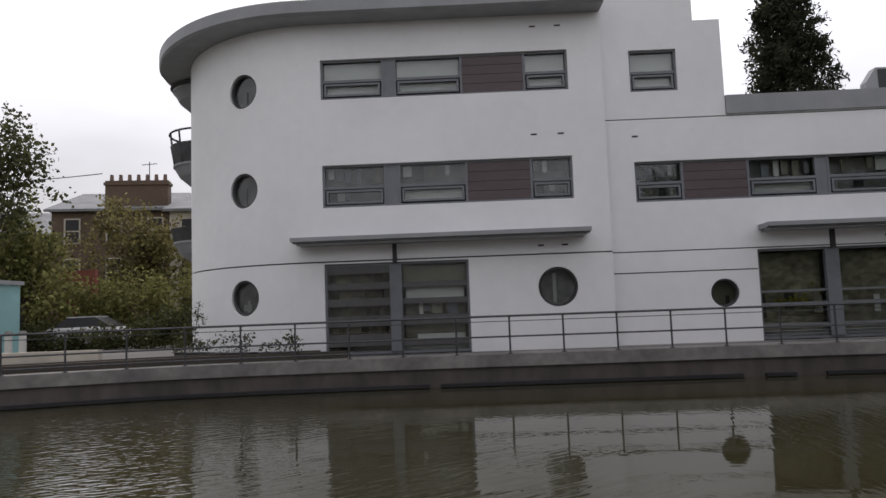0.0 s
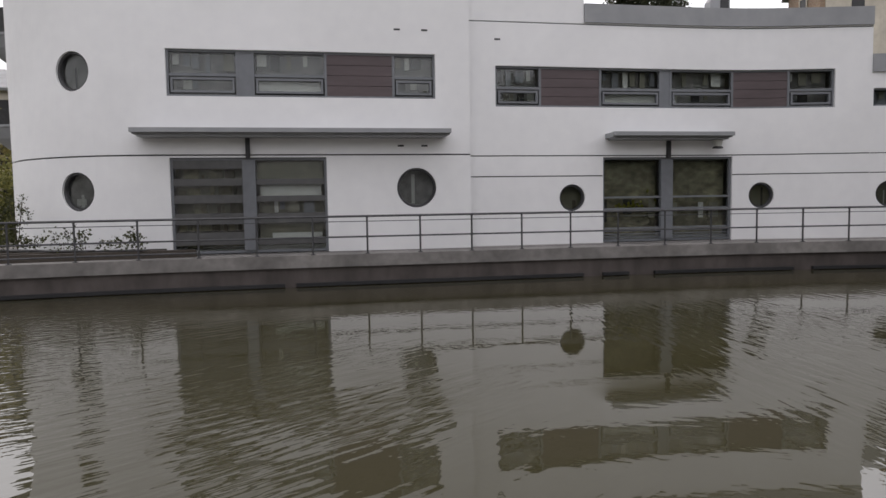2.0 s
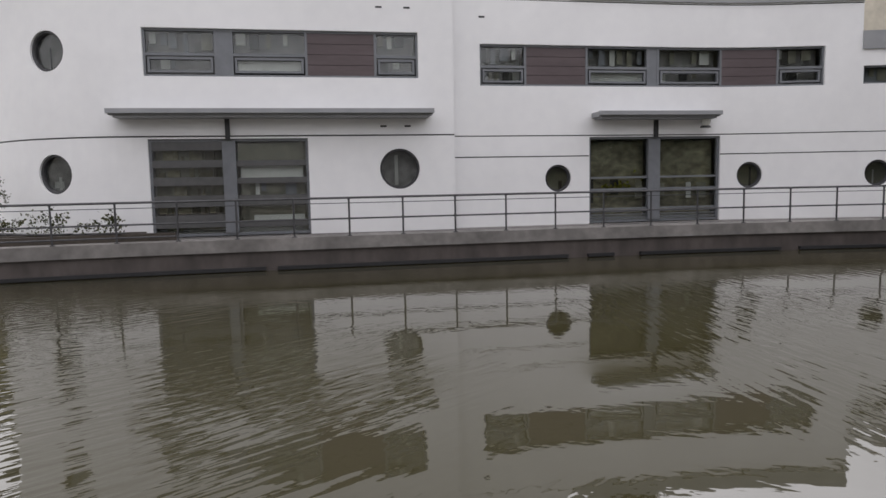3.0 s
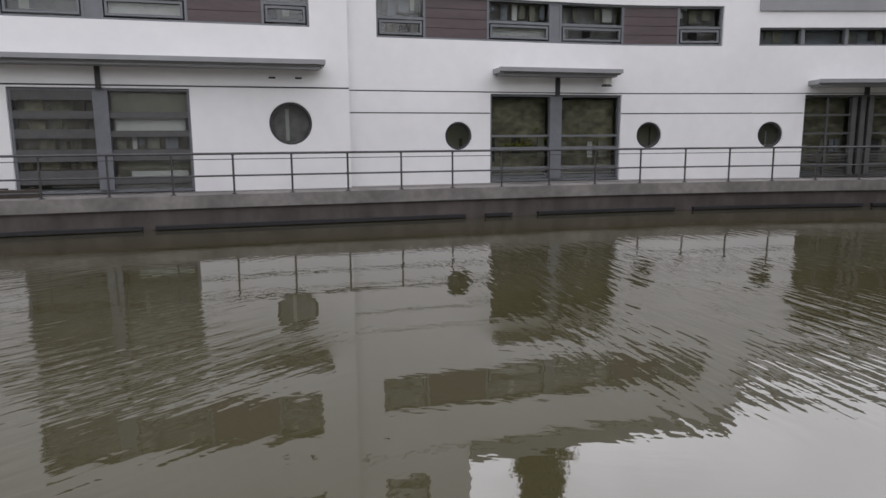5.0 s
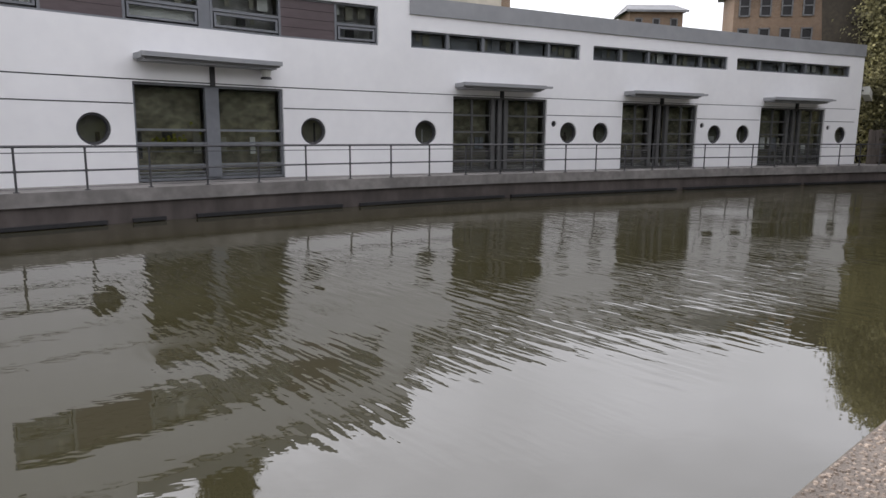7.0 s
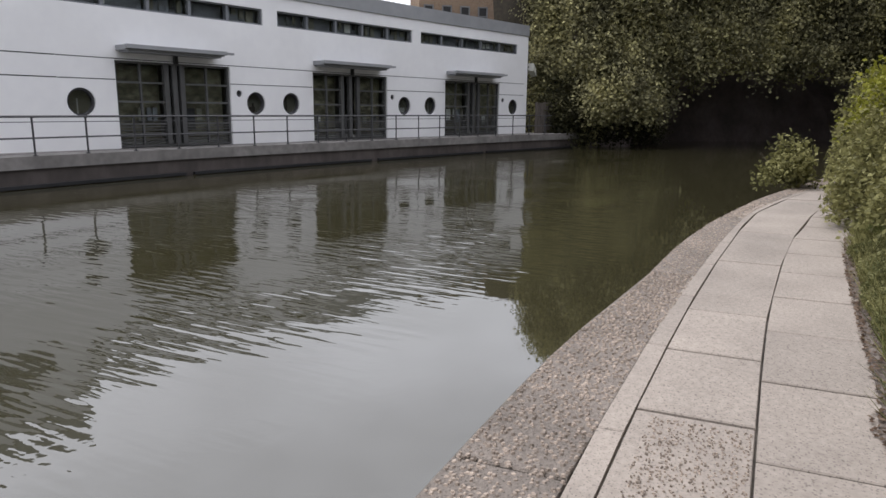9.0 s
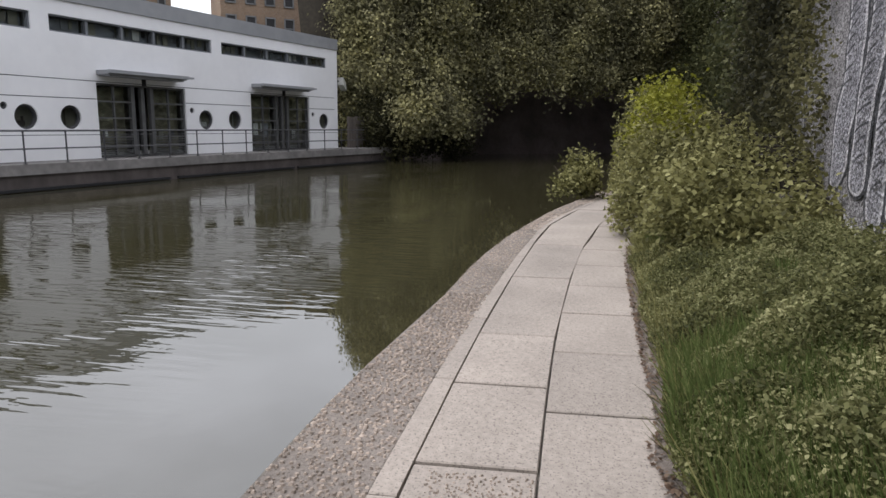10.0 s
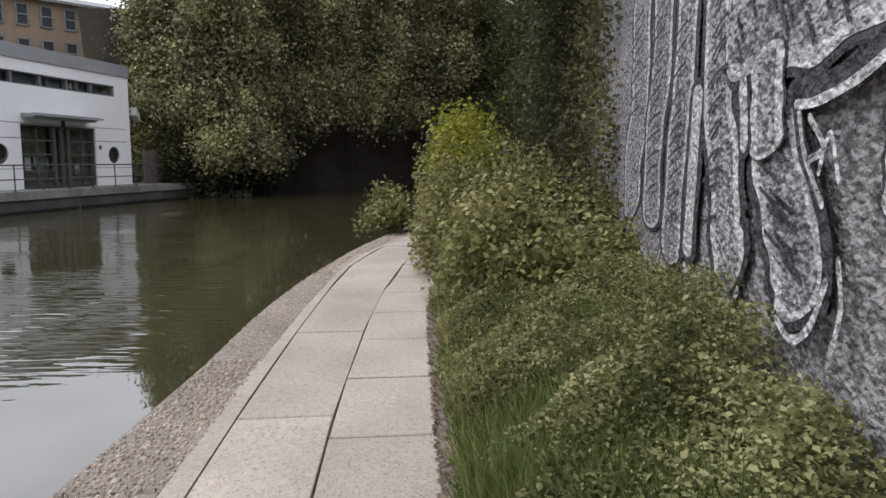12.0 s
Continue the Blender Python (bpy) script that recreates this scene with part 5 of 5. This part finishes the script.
# dark backing block, raised so no sky sparkles through the ivy
bm = bmesh.new()
hexa(bm, [(17.6, -4.6, 0), (26, -6.2, 0), (26, -9, 0), (17.6, -8, 0)], [(17.6, -5.0, 11), (26, -6.9, 12), (26, -9, 12), (17.6, -8, 11)])
tagged(part("ground_slope", bm, M_EARTH), "dark slope behind the ivy, raised to block sky between the leaves", "slope", kind="structure")

# bush leaning over the water at the path's edge
bush = tagged(empty("edge_bush", (19.6, -0.95, 0)), "yellow-green bush leaning over the canal edge", "bush")
c = rng.normal(size=(60, 3)) * (0.2, 0.2, 0.2) + (19.55, -0.92, 0.38)
c = c[c[:, 2] > -0.1]
leaves("crown", clumped(rng, c, 0.09, 40), 0.085, L_IVY, bush, seed=13)
bm = bmesh.new()
for k in range(7):
    tube(bm, (19.6, -0.98, -0.05), (19.5 + 0.4 * math.cos(k), -0.7 + 0.3 * math.sin(2 * k), 0.6), 0.014, 5, 0.004)
part("stem", bm, M_BARK, bush)

# ---- bridge and far woods ----
bridge = tagged(empty("canal_bridge", (56, -4, 0)), "dark brick canal bridge overgrown with ivy", "bridge")
BR = Line([(46.9, 9.4), (65.0, -17.08)])
bm = bmesh.new()
L = BR.s[-1]
n = 64
for i in range(n):
    a, b = L * i / n, L * (i + 1) / n

    def arch(s):
        q = 1 - abs((s - 14.2) / 10.0) ** 3
        return WATER - 0.2 + (5.3 * math.sqrt(q) if q > 0 else 0)

    quad(bm, BR.spot(a, arch(a)), BR.spot(b, arch(b)), BR.spot(b, 9.8 + min(3.7, b * 0.3)), BR.spot(a, 9.8 + min(3.7, a * 0.3)))
    if arch(a) > WATER - 0.2 or arch(b) > WATER - 0.2:
        quad(bm, BR.spot(a, arch(a)), BR.spot(b, arch(b)), BR.spot(b, arch(b), 7), BR.spot(a, arch(a), 7))
# added back wall closes the tunnel so the opening stays dark
quad(bm, BR.spot(0, -2, 7), BR.spot(L, -2, 7), BR.spot(L, 13, 7), BR.spot(0, 9.5, 7))
quad(bm, BR.spot(0, 9.5, 0), BR.spot(L, 13, 0), BR.spot(L, 13, 7), BR.spot(0, 9.5, 7))
part("arch", bm, M_BRIDGE, bridge)
bm = bmesh.new()
for i in range(n):
    a, b = L * i / n, L * (i + 1) / n
    if arch(a) > WATER and arch(b) > WATER:
        hexa(bm, [BR.spot(a, arch(a), -0.08), BR.spot(b, arch(b), -0.08), BR.spot(b, arch(b), 0.1), BR.spot(a, arch(a), 0.1)], [BR.spot(a, arch(a) + 0.45, -0.08), BR.spot(b, arch(b) + 0.45, -0.08), BR.spot(b, arch(b) + 0.45, 0.1), BR.spot(a, arch(a) + 0.45, 0.1)])
bmesh.ops.remove_doubles(bm, verts=bm.verts, dist=0.001)
part("arch_ring", bm, M_BRIDGE, bridge)


def belt(name, pts2, z0, z1, count, per, spread, size, thick, material, label, seed, skip=None, lumps=1.5):
    """A mass of tree foliage along a plan line, in clumps, with an uneven face and top."""
    r = np.random.default_rng(seed)
    ln = Line(pts2)
    s = r.uniform(0, ln.s[-1], count)
    x, y = np.interp(s, ln.s, ln.p[:, 0]), np.interp(s, ln.s, ln.p[:, 1])
    zz1 = np.interp(s, np.linspace(0, ln.s[-1], len(z1)), z1)
    z = z0 + (zz1 - z0) * r.uniform(0, 1, count) * (1 + 0.08 * np.sin(s * 1.7))
    wob = np.array([noise.noise((a * 0.35, b * 0.35, c * 0.35)) for a, b, c in zip(x, y, z)])
    x += wob * lumps + r.normal(size=count) * thick
    y += wob * lumps + r.normal(size=count) * thick
    keep = np.ones(count, bool) if skip is None else ~skip(s, z, r.uniform(size=count))
    pts = clumped(r, np.c_[x, y, z][keep], spread, per)
    pts = pts[pts[:, 2] > WATER + 0.02]
    return tagged(leaves(name, pts, size, material, seed=seed), label, "trees", kind="stuff")


belt("bank_woods", [(46.9, 11.6), (47.4, 10.0), (48.0, 8.2)], -0.7, [9.0, 11.5, 14, 15], 1200, 60, 0.4, 0.2, 0.35, L_FAR, "dense shaded trees on the far bank", 21, lumps=0.8)
belt("quay_shrubs", [(45.2, 10.1), (46.4, 9.0), (48.2, 7.4), (50, 4.6)], -0.5, [2.2, 3.6, 4.6, 4.4], 420, 50, 0.3, 0.17, 0.3, L_SHADED, "dark shrubs and ivy past the end of the quay", 27, lumps=0.5)
belt("bridge_ivy", [(46.1, 8.8), (59.7, -11.1)], 1.0, [13.5, 15.5, 16, 16, 16], 3400, 60, 0.42, 0.22, 0.4, L_FAR, "ivy and trees hanging over the dark bridge", 22,
     skip=lambda s, z, r: z < WATER + 5.4 * np.sqrt(np.clip(1 - np.abs((s - 14.2) / 9.6) ** 3, 0, 1)) + 0.45 * np.sin(s * 2.1) + r * 0.9 - 0.9)
belt("towpath_woods", [(60, -11), (42, -10.5), (30, -8), (24, -6.4)], 0.0, [15, 14, 12, 11], 2000, 40, 0.4, 0.2, 0.5, L_TREE, "shaded trees above the towpath", 23)
belt("slope_trees", [(26, -6.6), (19, -5.2), (14.2, -4.2)], 5.5, [12, 10, 9], 500, 36, 0.35, 0.16, 0.5, L_SHADED, "overhanging trees above the towpath wall", 24)
# added boughs above the view that keep sky light off the hedge top
belt("unseen_overhang", [(20, -4.2), (16.5, -2.9), (13.4, -2.8)], 4.9, [8, 8, 8], 340, 40, 0.35, 0.16, 0.45, L_SHADED, "unseen boughs added above the hedge to shade it", 26, lumps=0.5)
# added out of view: its height sets how much sky reaches the facade
belt("unseen_trees_behind", [(14, -6.0), (4, -5.6), (-8, -7), (-28, -9)], 0.5, [7, 7, 8, 9], 900, 30, 0.6, 0.34, 0.8, L_TREE, "unseen trees behind the towpath wall, added to dim the facade and reflect in windows", 25)
# added dark sheets behind the foliage that close its gaps to the sky
bm = bmesh.new()
for p, q in (((45.6, 13.2), (47.2, 9.9)), ((47.2, 9.9), (47.6, 9.4))):
    quad(bm, (*p, -2), (*q, -2), (q[0] + 0.8, q[1] + 1.2, 9.6), (p[0] + 0.8, p[1] + 1.2, 9.2))
quad(bm, (60.4, -12.4, -1), (26, -7.4, -1), (26, -8.4, 11), (60.4, -13.4, 13))
tagged(part("ground_bank", bm, M_EARTH), "steep dark backing banks added behind the trees", "bank", kind="structure")


# ---- houses, trees and things beyond ----
def sash(parent, x0, x1, z0, z1, y, out, material):
    bm = bmesh.new()
    for a, b, c, d in ((x0, x1, z0, z0 + 0.09), (x0, x1, z1 - 0.09, z1), (x0, x0 + 0.09, z0, z1), (x1 - 0.09, x1, z0, z1), (x0, x1, (z0 + z1) / 2 - 0.04, (z0 + z1) / 2 + 0.04)):
        box(bm, a, b, min(y, y + out), max(y, y + out), c, d)
    w = part("window", bm, material, parent, "pale framed sash window" if material is M_STUCCO else "dark narrow sash window")
    bm = bmesh.new()
    box(bm, x0 + 0.05, x1 - 0.05, y - 0.01, y + 0.01, z0 + 0.05, z1 - 0.05)
    part("pane", bm, M_DARK, w)
    return w


def dwelling(name, at, turn_z, w, d, eave, ridge, wall_m, cols, rows, stacks, label, gable=False, frame_m=None, half=0.5):
    """A terrace house: brick walls, slate roof, sash windows in front, chimney stacks with pots."""
    h = tagged(empty(name, (0, 0, 0)), label, "house")
    bm = bmesh.new()
    box(bm, -w / 2, w / 2, 0, d, -0.5, eave)
    if gable:
        for y in (0.0, d):
            bm.faces.new([bm.verts.new(p) for p in ((-w / 2, y, eave), (w / 2, y, eave), (0, y, ridge))])
    part("wall", bm, wall_m, h)
    bm = bmesh.new()
    o = 0.35
    if gable:
        for sx in (-1, 1):
            hexa(bm, [(0, -o, ridge), (sx * (w / 2 + o), -o, eave - 0.15), (sx * (w / 2 + o), d + o, eave - 0.15), (0, d + o, ridge)], [(0, -o, ridge + 0.16), (sx * (w / 2 + o), -o, eave), (sx * (w / 2 + o), d + o, eave), (0, d + o, ridge + 0.16)])
    else:
        for y, m in ((-o, d / 2), (d + o, d / 2)):
            hexa(bm, [(-w / 2 - o, y, eave - 0.1), (w / 2 + o, y, eave - 0.1), (w / 2 - 0.2, m, ridge), (-w / 2 + 0.2, m, ridge)], [(-w / 2 - o, y, eave + 0.06), (w / 2 + o, y, eave + 0.06), (w / 2 - 0.2, m, ridge + 0.16), (-w / 2 + 0.2, m, ridge + 0.16)])
        for sx in (-1, 1):
            bm.faces.new([bm.verts.new(p) for p in ((sx * (w / 2 + o), -o, eave), (sx * (w / 2 + o), d + o, eave), (sx * (w / 2 - 0.2), d / 2, ridge + 0.1))])
    part("roof", bm, M_SLATE, h, "grey slate roof")
    for i in range(cols):
        for j in range(rows):
            cx = -w / 2 + w * (i + 0.5) / cols
            z = 1.0 + j * (eave - 0.6) / rows
            sash(h, cx - half, cx + half, z, z + min(1.9, (eave - 0.8) / rows * 0.66), -0.02, -0.06, frame_m or M_STUCCO)
    for cx, cy, cw, cd, top in stacks:
        bm = bmesh.new()
        box(bm, cx - cw / 2, cx + cw / 2, cy - cd / 2, cy + cd / 2, eave - 1, top)
        box(bm, cx - cw / 2 - 0.08, cx + cw / 2 + 0.08, cy - cd / 2 - 0.08, cy + cd / 2 + 0.08, top - 0.3, top - 0.12)
        s = part("chimney", bm, wall_m, h)
        k = max(2, int(cw / 0.5))
        for i in range(k):
            bm = bmesh.new()
            px = cx - cw / 2 + cw * (i + 0.5) / k
            tube(bm, (px, cy, top), (px, cy, top + 0.45), 0.14, 8, 0.11)
            part("chimney_pot", bm, M_POTS, s)
    h.matrix_world = pose(*at, 0, 0, turn_z)
    return h


dwelling("terrace_house", (-19.6, 42, 0), 8, 7.6, 9, 8.3, 10.0, M_BROWN, 3, 3, [(1.3, 0.6, 3.9, 0.8, 10.25)], "brown brick terrace house with wide chimney stack")
dwelling("stucco_house", (-12.2, 41.5, 0), 6, 7.0, 9, 8.0, 9.8, M_STUCCO, 3, 3, [], "cream stucco house with slate roof")
dwelling("low_terrace_house", (-28.6, 46, 0), 10, 9, 8, 7.4, 9.4, M_BROWN, 3, 2, [(3.5, 3, 1.0, 0.7, 10.2)], "brown brick terrace house with low slate roof")
hill = dwelling("hill_house", (37.16, 43, 0), -98.5, 4.0, 12, 16.1, 17.7, M_BRICK, 1, 6, [(0, 7, 0.9, 0.7, 17.9)], "tall stock brick house with slate gable roof", True)
bm = bmesh.new()
box(bm, 2.0, 2.06, 0.35, 11, 9.0, 15.9)
ob = new("rendered_side", mesh_of("rendered_side", bm, M_STUCCO))
ob.parent = hill
for k in range(3):
    bm = bmesh.new()
    box(bm, 2.061, 2.1, 2.2 + 2.8 * k, 3.1 + 2.8 * k, 13.6, 15.0)
    ob = new("window", mesh_of("window", bm, M_DARK))
    ob.parent = hill
dwelling("hill_terrace", (24.8, 48, 0), -20, 8, 8, 11.5, 12.8, M_BRICK, 3, 4, [], "stock brick house behind the low roof")
dwelling("brick_flats", (53.43, 18.19, 0), -52, 8.0, 3, 10.9, 11.4, M_BRICK, 6, 5, [], "tan brick flats with dark narrow sash windows", frame_m=M_SLATE, half=0.36)
dwelling("brick_mansion", (54.5, 29.1, 0), -42, 4.2, 3, 11.0, 11.6, M_BRICK, 3, 4, [], "tan brick mansion block with rows of narrow windows", frame_m=M_SLATE, half=0.3)


def tree(name, base, height, crown_c, crown_r, clumps, per, size, label, seed, material, gaps=0.5):
    r = np.random.default_rng(seed)
    t = tagged(empty(name, base), label, "tree")
    bm = bmesh.new()
    top = Vector(base) + Vector((0.3, 0.1, height * 0.85))
    tube(bm, base, Vector(base).lerp(top, 0.5), height * 0.022, 9, height * 0.014)
    tube(bm, Vector(base).lerp(top, 0.5), top, height * 0.014, 8, 0.02)
    cc = []
    for k in range(clumps):
        v = r.normal(size=3)
        v /= np.linalg.norm(v)
        v *= r.uniform(gaps, 1.05) * (1 + 0.25 * math.sin(5 * v[0] + 3 * v[2]))
        p = np.array(crown_c) + v * crown_r
        cc.append(p)
        if k % 3 == 0:
            f = r.uniform(0.35, 0.8)
            tube(bm, Vector(base).lerp(top, f), Vector(p), 0.05, 5, 0.012)
    part("trunk", bm, M_BARK, t)
    leaves("crown", clumped(r, cc, np.mean(crown_r) * 0.11, per), size, material, t, seed=seed)
    return t


tree("ash_tree", (-19.2, 29, 0), 11, (-19.0, 29, 8.2), (2.9, 2.6, 3.6), 140, 34, 0.22, "open-crowned young ash tree against the sky", 31, L_TREE, 0.2)
tree("shrub_tree", (-18.9, 31.5, 0), 6.5, (-18.9, 31.5, 4.0), (2.7, 1.8, 3.2), 150, 42, 0.22, "olive-green bushy tree by the road", 32, L_OLIVE, 0.25)
tree("garden_tree", (-15.2, 38, 0), 8, (-16.2, 38, 5.0), (4.2, 2.0, 3.0), 130, 42, 0.22, "russet-green garden tree in front of the house", 33, L_HEDGE, 0.25)
belt("street_hedge", [(-30, 33), (-17, 33.5), (-7.5, 34)], 0.2, [3.6, 3.2, 3.4], 700, 36, 0.3, 0.18, 0.3, L_OLIVE, "clipped but shaggy street hedge", 34, lumps=0.4)

belt("low_shrubs", [(-22, 29.5), (-15.6, 30), (-14.2, 30), (-8, 29)], 0.0, [1.4, 1.1, 0.7, 1.3, 1.5], 260, 30, 0.2, 0.16, 0.25, L_TREE, "dark low shrubs in front of the parked car", 37, lumps=0.3)

fir = tagged(empty("fir_tree", (19.5, 33, 0)), "tall dark conifer behind the roof", "tree")
bm = bmesh.new()
tube(bm, (19.5, 33, 0), (19.5, 33, 22), 0.35, 9, 0.05)
for k in range(120):
    z = 4 + 17.5 * k / 120
    a = 2.4 * k
    rr = 0.23 * (22 - z)
    tube(bm, (19.5, 33, z), (19.5 + rr * math.cos(a), 33 + rr * math.sin(a), z - 0.25 * rr), 0.05, 4, 0.01)
part("trunk", bm, M_BARK, fir)
pts = []
r = np.random.default_rng(35)
for k in range(1100):
    z = r.uniform(6, 21.8)
    tier = (z * 0.9) % 1.0
    rr = 0.24 * (22.2 - z) * (1.1 - 0.34 * tier)
    a, f = r.uniform(0, 2 * math.pi), r.uniform(0.3, 1.0)
    pts.append((19.5 + rr * f * math.cos(a), 33 + rr * f * math.sin(a), z - 0.25 * rr * f))
leaves("crown", clumped(r, pts, 0.2, 40), 0.3, L_FIR, fir, seed=36, narrow=0.16)

# planters and shrubs by the rounded wall
for i, (x, w) in enumerate(((-5.55, 1.1), (-4.25, 1.2), (-2.9, 1.0))):
    p = BOW.spot(BOW.along(x), 0, -0.75)
    t = tagged(empty("planter", (p[0], p[1], 0)), "dark timber trough planter with straggly shrubs", "planter", "planters by the wall")
    bm = bmesh.new()
    slab_on(bm, BOW, x - w / 2, x + w / 2, 0.0, 0.2, -0.95, -0.55)
    part("trough", bm, M_POT, t)
    bm = bmesh.new()
    slab_on(bm, BOW, x - w / 2 - 0.03, x + w / 2 + 0.03, 0.201, 0.23, -0.98, -0.52)
    part("rim", bm, M_DARK, t)
    r = np.random.default_rng(40 + i)
    c = np.c_[p[0] + r.uniform(-w / 2, w / 2, 12), p[1] + r.uniform(-0.15, 0.15, 12), 0.27 + r.uniform(0, 0.4, 12)]
    leaves("shrub", clumped(r, c, 0.09, 26), 0.08, L_TREE, t, seed=41 + i)
    if i == 0:
        c = np.c_[p[0] + r.normal(0, 0.12, 16), p[1] + r.normal(0, 0.1, 16), r.uniform(0.5, 1.7, 16)]
        leaves("tall_shoots", clumped(r, c, 0.06, 24), 0.055, L_TREE, t, seed=45)
        bm = bmesh.new()
        for k in range(4):
            tube(bm, (p[0], p[1], 0.22), (p[0] + 0.2 * math.cos(2 * k), p[1] + 0.1 * math.sin(2 * k), 1.7), 0.012, 5, 0.004)
        part("stem", bm, M_BARK, t)

# teal cabin, bollards, low wall and parked car beside the building
cabin = tagged(empty("site_cabin", (-16, 23, -0.05)), "pale teal cabin with a grey corner post", "cabin")
bm = bmesh.new()
box(bm, -20, -14.75, 22.5, 25, -0.05, 2.75)
part("body", bm, M_TEAL, cabin)
bm = bmesh.new()
box(bm, -20.1, -14.65, 22.4, 25.1, 2.75, 2.9)
part("roof", bm, M_ROOF, cabin)
bm = bmesh.new()
box(bm, -14.74, -14.55, 22.45, 22.65, -0.05, 2.75)
part("corner_post", bm, M_FRAME, cabin)
for i in range(3):
    b = tagged(empty("bollard", (-14.1 + 0.5 * i, 22.6, -0.05)), "pale concrete bollard on the paving", "bollard", "bollards by the cabin")
    bm = bmesh.new()
    x = -14.1 + 0.5 * i
    tube(bm, (x, 22.6, -0.05), (x, 22.6, 0.95), 0.13, 12, 0.11)
    part("shaft", bm, M_BLIND, b)
    bm = bmesh.new()
    tube(bm, (x, 22.6, 0.95), (x, 22.6, 1.03), 0.14, 12, 0.09)
    part("cap", bm, M_CAP, b)
bm = bmesh.new()
box(bm, -13.6, -9.4, 20.6, 20.85, -0.05, 0.36)
tagged(part("trim_low_wall", bm, M_STUCCO), "low pale wall along the paving", "low wall", kind="structure")
bm = bmesh.new()
box(bm, -18.9, -16.9, 34.6, 34.9, 2.9, 3.95)
box(bm, -18.9, -16.9, 34.62, 34.88, -0.05, 2.9)
tagged(part("wall_garden", bm, M_RED), "short red brick garden wall", "garden wall", kind="structure")

car = tagged(empty("car", (-15.9, 31.6, -0.05)), "white hatchback car parked beyond the paving", "car")


def loft(bm, secs):
    rings = [[bm.verts.new(p) for p in s] for s in secs]
    for a, b in zip(rings, rings[1:]):
        m = len(a)
        for i in range(m):
            bm.faces.new((a[i], a[(i + 1) % m], b[(i + 1) % m], b[i]))
    bm.faces.new(rings[0][::-1])
    bm.faces.new(rings[-1])


bm = bmesh.new()
secs = []
for x, lo, hi, hw in ((-2.05, 0.35, 0.75, 0.7), (-1.95, 0.25, 0.9, 0.8), (-0.9, 0.2, 0.98, 0.86), (0.9, 0.2, 1.0, 0.86), (1.9, 0.25, 0.95, 0.8), (2.0, 0.35, 0.8, 0.72)):
    secs.append([(-15.9 + x, 31.6 - hw, lo), (-15.9 + x, 31.6 - hw, hi - 0.1), (-15.9 + x, 31.6 - hw + 0.08, hi), (-15.9 + x, 31.6 + hw - 0.08, hi), (-15.9 + x, 31.6 + hw, hi - 0.1), (-15.9 + x, 31.6 + hw, lo)])
loft(bm, secs)
part("body", bm, M_CARW, car)
bm = bmesh.new()
secs = []
for x, lo, hi, hw in ((-1.1, 0.97, 1.0, 0.74), (-0.45, 0.97, 1.42, 0.62), (0.9, 0.97, 1.45, 0.62), (1.7, 0.97, 1.0, 0.72)):
    secs.append([(-15.9 + x, 31.6 - hw - 0.08, lo), (-15.9 + x, 31.6 - hw, hi), (-15.9 + x, 31.6 + hw, hi), (-15.9 + x, 31.6 + hw + 0.08, lo)])
loft(bm, secs)
part("cabin_glass", bm, M_DARK, car)
bm = bmesh.new()
box(bm, -16.35, -14.98, 31.0, 32.2, 1.43, 1.49)
part("roof_panel", bm, M_CARW, car)
for sx in (-1.25, 1.25):
    for sy in (-0.8, 0.8):
        bm = bmesh.new()
        tube(bm, (-15.9 + sx, 31.6 + sy - 0.09, 0.26), (-15.9 + sx, 31.6 + sy + 0.09, 0.26), 0.31, 18)
        wh = part("wheel", bm, M_DARK, car)
        bm = bmesh.new()
        tube(bm, (-15.9 + sx, 31.6 + sy - 0.1, 0.26), (-15.9 + sx, 31.6 + sy + 0.1, 0.26), 0.18, 14)
        part("rim", bm, M_ROOF, wh)

# overhead cable and roof aerial by the chimney
wire = tagged(empty("overhead_cable", (-24, 42, 10.6)), "thin black overhead cable sagging to the chimney", "cable")
bm = bmesh.new()
knots = [(-31 + 1.06 * i, 42, 10.7 - 0.25 * math.sin(math.pi * i / 10)) for i in range(11)]
for a, b in zip(knots, knots[1:]):
    tube(bm, a, b, 0.03, 6)
bmesh.ops.remove_doubles(bm, verts=bm.verts, dist=0.002)
part("strand", bm, M_DARK, wire)
aerial = tagged(empty("roof_aerial", (-17.6, 42.6, 10.2)), "thin television aerial standing on the chimney stack", "aerial")
bm = bmesh.new()
tube(bm, (-17.6, 42.6, 10.2), (-17.6, 42.6, 11.5), 0.03, 6)
part("mast", bm, M_DARK, aerial)
bm = bmesh.new()
tube(bm, (-18.1, 42.6, 11.3), (-17.1, 42.6, 11.35), 0.02, 5)
for k in range(5):
    tube(bm, (-18.0 + 0.2 * k, 42.4, 11.31 + 0.01 * k), (-18.0 + 0.2 * k, 42.8, 11.31 + 0.01 * k), 0.012, 4)
part("antenna", bm, M_DARK, aerial)
